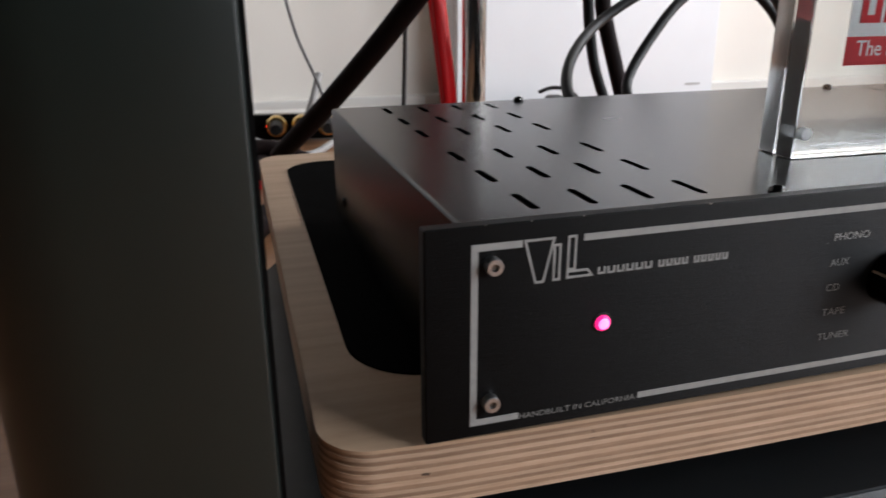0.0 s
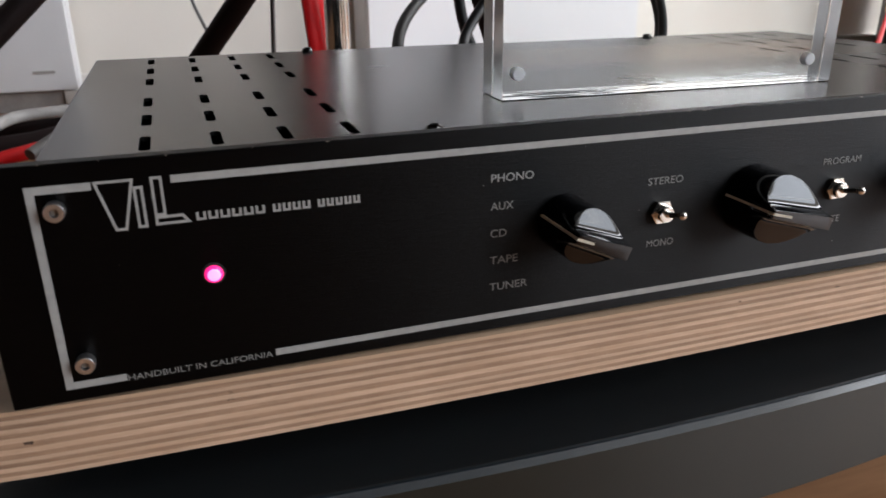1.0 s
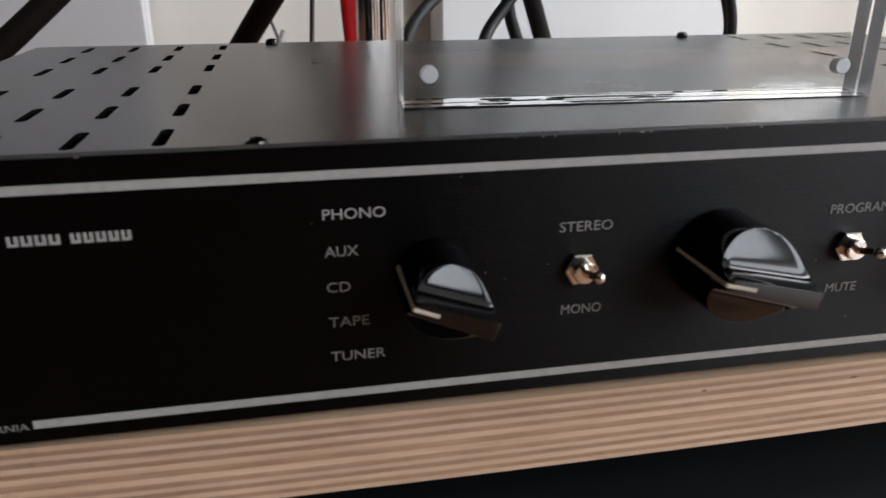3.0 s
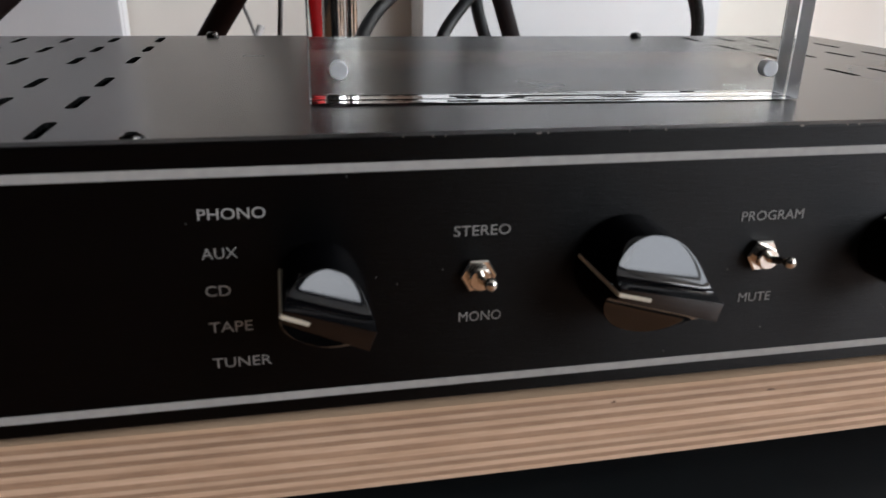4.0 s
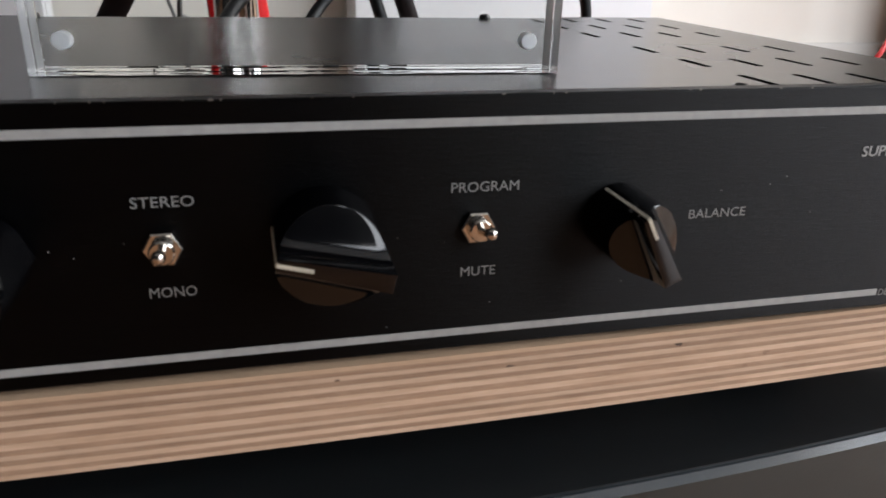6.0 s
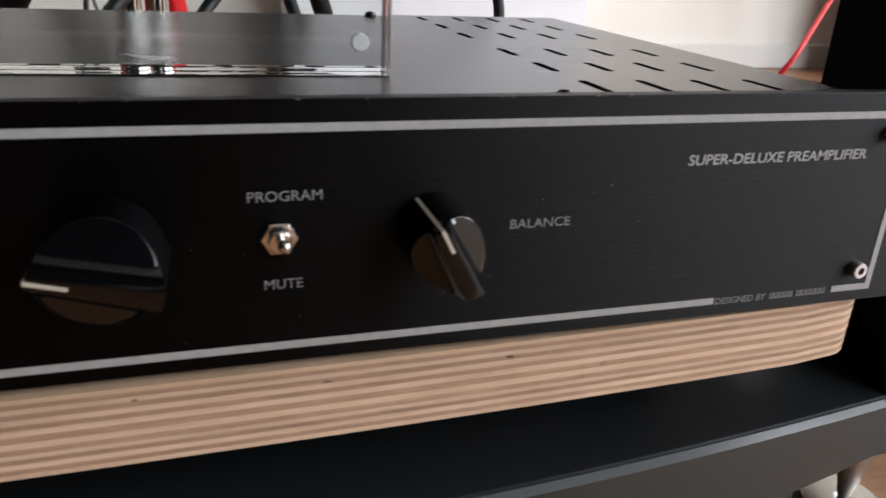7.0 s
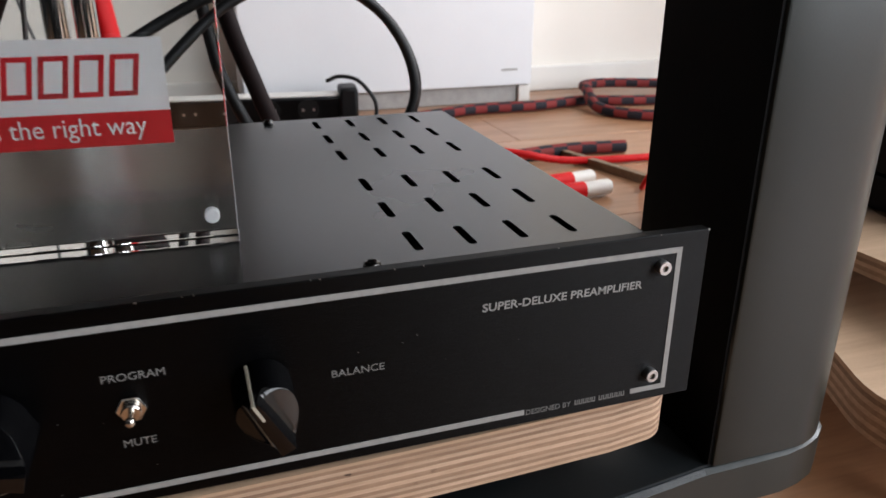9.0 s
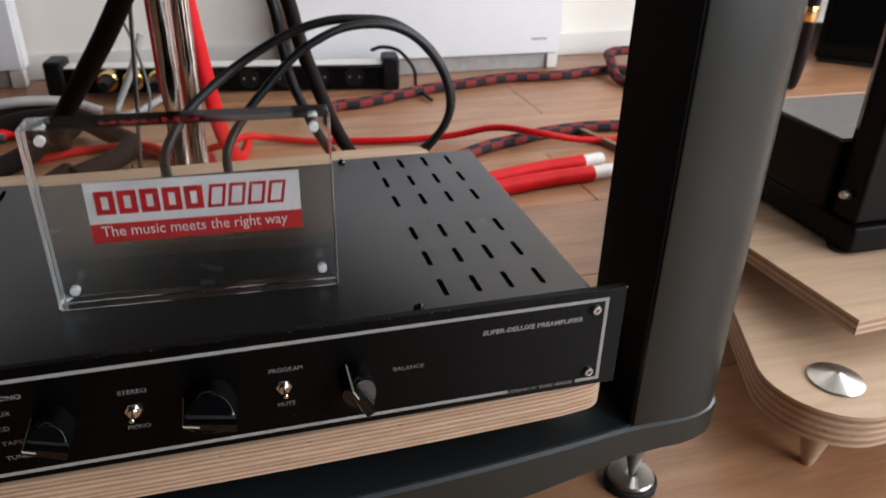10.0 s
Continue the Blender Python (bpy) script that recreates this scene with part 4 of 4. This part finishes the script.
cable([(-0.26, 0.80, FZ + 0.012), (-0.205, 0.845, FZ + 0.036), (-0.188, 0.92, FZ + 0.042), (-0.165, 0.985, FZ + 0.044), (-0.115, 1.010, FZ + 0.044), (-0.06, 1.035, FZ + 0.042), (0.0, 1.06, FZ + 0.030), (0.05, 1.06, FZ + 0.010)], 0.0085, "cable_white", "thick white cable curved over the others")
cable([(-0.125, 0.800, FZ + 0.030), (-0.096, 0.838, FZ + 0.042), (-0.076, 0.847, FZ + 0.044), (-0.055, 0.850, FZ + 0.040)], 0.0075, "cable_grey", "grey sleeved cable end on the floor")


def red_connector(pts, label):
    t = thing("speaker_plug", pts[0], label, "plug", "red sleeved plugs")
    part("sleeve", tube(pts[:3], 0.0115, 16, 6), "sleeve", t, angle=50)
    a, b = Vector(pts[2]), Vector(pts[3])
    part("tip", tube([a - (b - a) * 0.05, (a + b) / 2, b], 0.0100, 16, 6), "trim", t, "white plastic end", angle=50)


red_connector([(0.600, 0.604, FZ + 0.012), (0.700, 0.630, FZ + 0.012), (0.777, 0.642, FZ + 0.012), (0.812, 0.650, FZ + 0.012)], "red heat-shrink sleeved plug with white end on the floor")
red_connector([(0.590, 0.568, FZ + 0.012), (0.684, 0.588, FZ + 0.012), (0.772, 0.598, FZ + 0.012), (0.812, 0.604, FZ + 0.012)], "red heat-shrink sleeved plug with white end on the floor")
lone("wooden_board", prism([(0.836, 0.800), (0.846, 0.806), (0.905, 0.600), (0.893, 0.596)], FZ, FZ + 0.012, bevel=0.001), "wood_board", "narrow brown wooden strip lying on the floor", "board")
lone("dark_plate", prism([(0.700, 0.772), (0.760, 0.812), (0.880, 0.812), (0.835, 0.788)], FZ, FZ + 0.006, bevel=0.001), "plastic", "thin dark plate lying on the floor under the cables", "plate")
# ---- the power strip ----
strip = thing("power_strip", (0.26, 1.165, FZ), "long black power strip with brass-ringed sockets and end caps", "power strip")
A, B = Vector((-0.060, 1.205, 0)), Vector((0.600, 1.120, 0))
D = (B - A).normalized()
T = Matrix.Translation(A) @ Matrix.Rotation(math.atan2(D.y, D.x), 4, "Z")
LEN = (B - A).length


def strip_part(bm, name, mat, label="", parent=None):
    bmesh.ops.transform(bm, matrix=T, verts=bm.verts)
    return part(name, bm, mat, parent or strip, label)


bodyp = strip_part(box((0.03, 0.002, FZ + 0.004), (LEN - 0.03, 0.048, FZ + 0.050), 0.004), "body", "black_box")
strip_part(box((0.0, -0.004, FZ), (0.034, 0.054, FZ + 0.066), 0.006), "end_cap", "plastic")
strip_part(box((LEN - 0.034, -0.004, FZ), (LEN, 0.054, FZ + 0.066), 0.006), "end_cap", "plastic")
strip_part(box((0.03, 0.006, FZ + 0.0502), (LEN - 0.03, 0.046, FZ + 0.053), 0.001), "top_rail", "trim", "pale top rail")
for i in range(8):
    x = 0.118 + i * 0.045 if i < 3 else 0.10 + i * 0.068
    if i < 3:
        ring = strip_part(lathe([(0.0175, 0), (0.0180, 0.018), (0.0190, 0.022), (0.0190, 0.028), (0.0165, 0.032), (0.0120, 0.032)], (x, 0.002, FZ + 0.034), "-y", 24), "socket_ring", "brass", "brass ring of a plug")
        strip_part(lathe([(0.0120, 0.001), (0.0120, 0.050), (0.009, 0.066)], (x, 0.002, FZ + 0.034), "-y", 20), "plug", "plastic", parent=ring)
    else:
        ring = strip_part(lathe([(0.0190, 0), (0.0190, 0.0018), (0.0165, 0.0018), (0.0165, 0.0004)], (x, 0.002, FZ + 0.028), "-y", 24), "socket_ring", "plastic")
        for s in (-1, 1):
            strip_part(lathe([(0.0024, 0.0004), (0.0024, 0.0012)], (x + s * 0.0095, 0.002, FZ + 0.028), "-y", 10), "contact", "steel", parent=ring)
strip_part(box((0.044, -0.001, FZ + 0.022), (0.054, 0.003, FZ + 0.031), 0.001), "switch_lamp", "red_lamp", "small glowing red lamp")
cable([(0.55, 1.150, FZ + 0.075), (0.57, 1.130, FZ + 0.085), (0.60, 1.115, FZ + 0.078), (0.625, 1.10, FZ + 0.045), (0.628, 1.09, FZ + 0.012), (0.64, 1.02, FZ + 0.006)], 0.0036, "cable_black", "thin black cable bent over the strip's end")

# ---- the second stand, beside the rack ----
stand = thing("plywood_stand", (0.85, 0.2, FZ), "birch plywood equipment stand with rounded corners on cone legs", "stand")
plinth_pts = rounded([(0.611, -0.024), (1.10, 0.012), (1.06, 0.52), (0.838, 0.52)], [0.056, 0.05, 0.05, 0.05], 12)
SZ0, SZ1 = -0.088, -0.060
layers = np.linspace(SZ0, SZ1, 10)
for i in range(9):
    part("ply_layer", prism(plinth_pts, float(layers[i]), float(layers[i + 1]), bevel=0.0), "veneer" if i == 8 else ("ply_end" if i % 2 else "ply_long"), stand)
for x, y in ((0.683, 0.020), (1.03, 0.06), (0.97, 0.47)):
    part("cone_leg", lathe([(0.0150, SZ0), (0.0145, SZ0 - 0.004), (0.0050, FZ + 0.002), (0.0040, FZ)], (x, y, 0), seg=28), "veneer", stand, "turned birch cone leg")
    part("steel_disc", lathe([(0.0205, SZ1), (0.0210, SZ1 + 0.0012), (0.0205, SZ1 + 0.0020), (0.0025, SZ1 + 0.0075), (0.0020, SZ1 + 0.0085), (0.0010, SZ1 + 0.0086)], (x + 0.010, y + 0.007, 0), seg=40), "brushed", stand, "turned steel disc with a centre point")
part("spacer", box((0.80, 0.14, SZ1), (1.00, 0.36, -0.034), 0.003), "black_box", stand, "dark spacer block")
upper = thing("plywood_shelf", (0.90, 0.25, -0.034), "flat birch plywood shelf board with square corners", "shelf board")
ul = np.linspace(-0.034, -0.020, 6)
for i in range(5):
    part("ply_layer", prism([(0.717, 0.044), (1.12, 0.070), (1.10, 0.34), (0.697, 0.34)], float(ul[i]), float(ul[i + 1])), "veneer" if i == 4 else ("ply_end" if i % 2 else "ply_long"), upper, smooth=False)

unit = thing("power_amplifier", (0.93, 0.25, -0.020), "black amplifier with grey top and raised front plate", "amplifier")
part("base_tray", box((0.782, 0.131, -0.017), (1.06, 0.285, 0.009), 0.003), "black_box", unit)
part("body", box((0.776, 0.167, 0.0125), (1.07, 0.285, 0.0770), 0.002), "black_box", unit)
part("top_plate", box((0.778, 0.169, 0.0771), (1.066, 0.283, 0.0790), 0.0006, 1), "grey_top", unit, "grey brushed metal top")
part("front_plate", box((0.784, 0.136, 0.0095), (1.10, 0.166, 0.24), 0.003), "black_box", unit, "tall black front plate")
part("edge_trim", box((0.7825, 0.1600, 0.09), (0.784, 0.1630, 0.238)), "grey", unit)
part("side_knob", lathe([(0.004, 0), (0.004, -0.006), (0.003, -0.008)], (0.784, 0.151, 0.033), "x", 20), "steel", unit, "small polished side screw")
for x in (0.79, 1.04):
    for y in (0.150, 0.270):
        part("foot", lathe([(0.011, -0.020), (0.012, -0.018), (0.012, -0.017)], (x, y, 0)), "rubber", unit)
spk = thing("loudspeaker", (1.85, 1.12, FZ), "black floor-standing loudspeaker cabinet", "loudspeaker")
part("cabinet", prism([(1.625, 1.159), (1.845, 0.958), (2.01, 1.13), (1.79, 1.33)], FZ + 0.012, FZ + 0.95, bevel=0.004), "black_box", spk)
part("base", prism([(1.635, 1.159), (1.845, 0.968), (2.00, 1.13), (1.79, 1.32)], FZ, FZ + 0.012), "plastic", spk)
part("grille", prism([(1.632, 1.139), (1.822, 0.966), (1.829, 0.9735), (1.639, 1.1470)], FZ + 0.05, FZ + 0.92), "mat", spk, "black cloth grille")
spkc = thing("cable", (1.41, 0.96, FZ), "dark braided cable with brass collar standing on the floor", "cable", "cables behind the rack")
part("lead", tube([(1.44, 0.98, 0.60), (1.43, 0.97, 0.30), (1.418, 0.965, 0.10), (1.41, 0.963, FZ + 0.03), (1.40, 0.99, FZ + 0.013), (1.36, 1.08, FZ + 0.013)], 0.0125, 14, 8), "braid_dark", spkc, angle=50)
part("collar", lathe([(0.0140, 0.005), (0.0155, 0.010), (0.0155, 0.030), (0.0140, 0.035)], (1.4115, 0.9635, 0.0)), "brass", spkc, "brass collar")
cable([(1.26, 0.81, 0.20), (1.12, 0.70, 0.123), (0.995, 0.61, 0.055), (0.942, 0.57, 0.026), (0.894, 0.535, 0.0), (0.862, 0.535, -0.04), (0.848, 0.56, -0.09), (0.86, 0.60, FZ + 0.006), (0.93, 0.66, FZ + 0.006)], 0.0030, "cable_red", "thin red cable rising slantwise from the floor")

# ---- floor of oak planks, laid at a slant ----
floor = thing("floor", (0.5, -0.7, FZ - 0.012), "warm brown oak plank floor", "floor", kind="structure")
part("underlay", box((X0, Y0, FZ - 0.03), (X1, Y1, FZ - 0.0135)), "wood_board", floor)
WP, LP = 0.19, 1.25
shared = {}


def plank(x0, x1, y0, y1):
    key = (round(x1 - x0, 4), round(y1 - y0, 4))
    if key not in shared:
        bm = box((-(x1 - x0) / 2, -(y1 - y0) / 2, -0.0135), ((x1 - x0) / 2, (y1 - y0) / 2, 0.0), 0.0012, 1)
        me = bpy.data.meshes.new("plank")
        bm.to_mesh(me)
        bm.free()
        me.materials.append(M["plank"])
        shared[key] = me
    ob = new("plank", shared[key])
    ob.parent = floor
    ob.location = Vector(((x0 + x1) / 2, (y0 + y1) / 2, FZ)) - ORIGIN[floor]


row = 0
y = Y0
while y < Y1 - 0.001:
    y2 = min(y + WP, Y1)
    x = X0 - (row * 0.47 % 1.0) * LP
    while x < X1:
        a, b = max(x, X0), min(x + LP, X1)
        if b - a > 0.02:
            plank(a + 0.0003, b - 0.0003, y + 0.0003, y2 - 0.0003)
        x += LP
    y, row = y2, row + 1
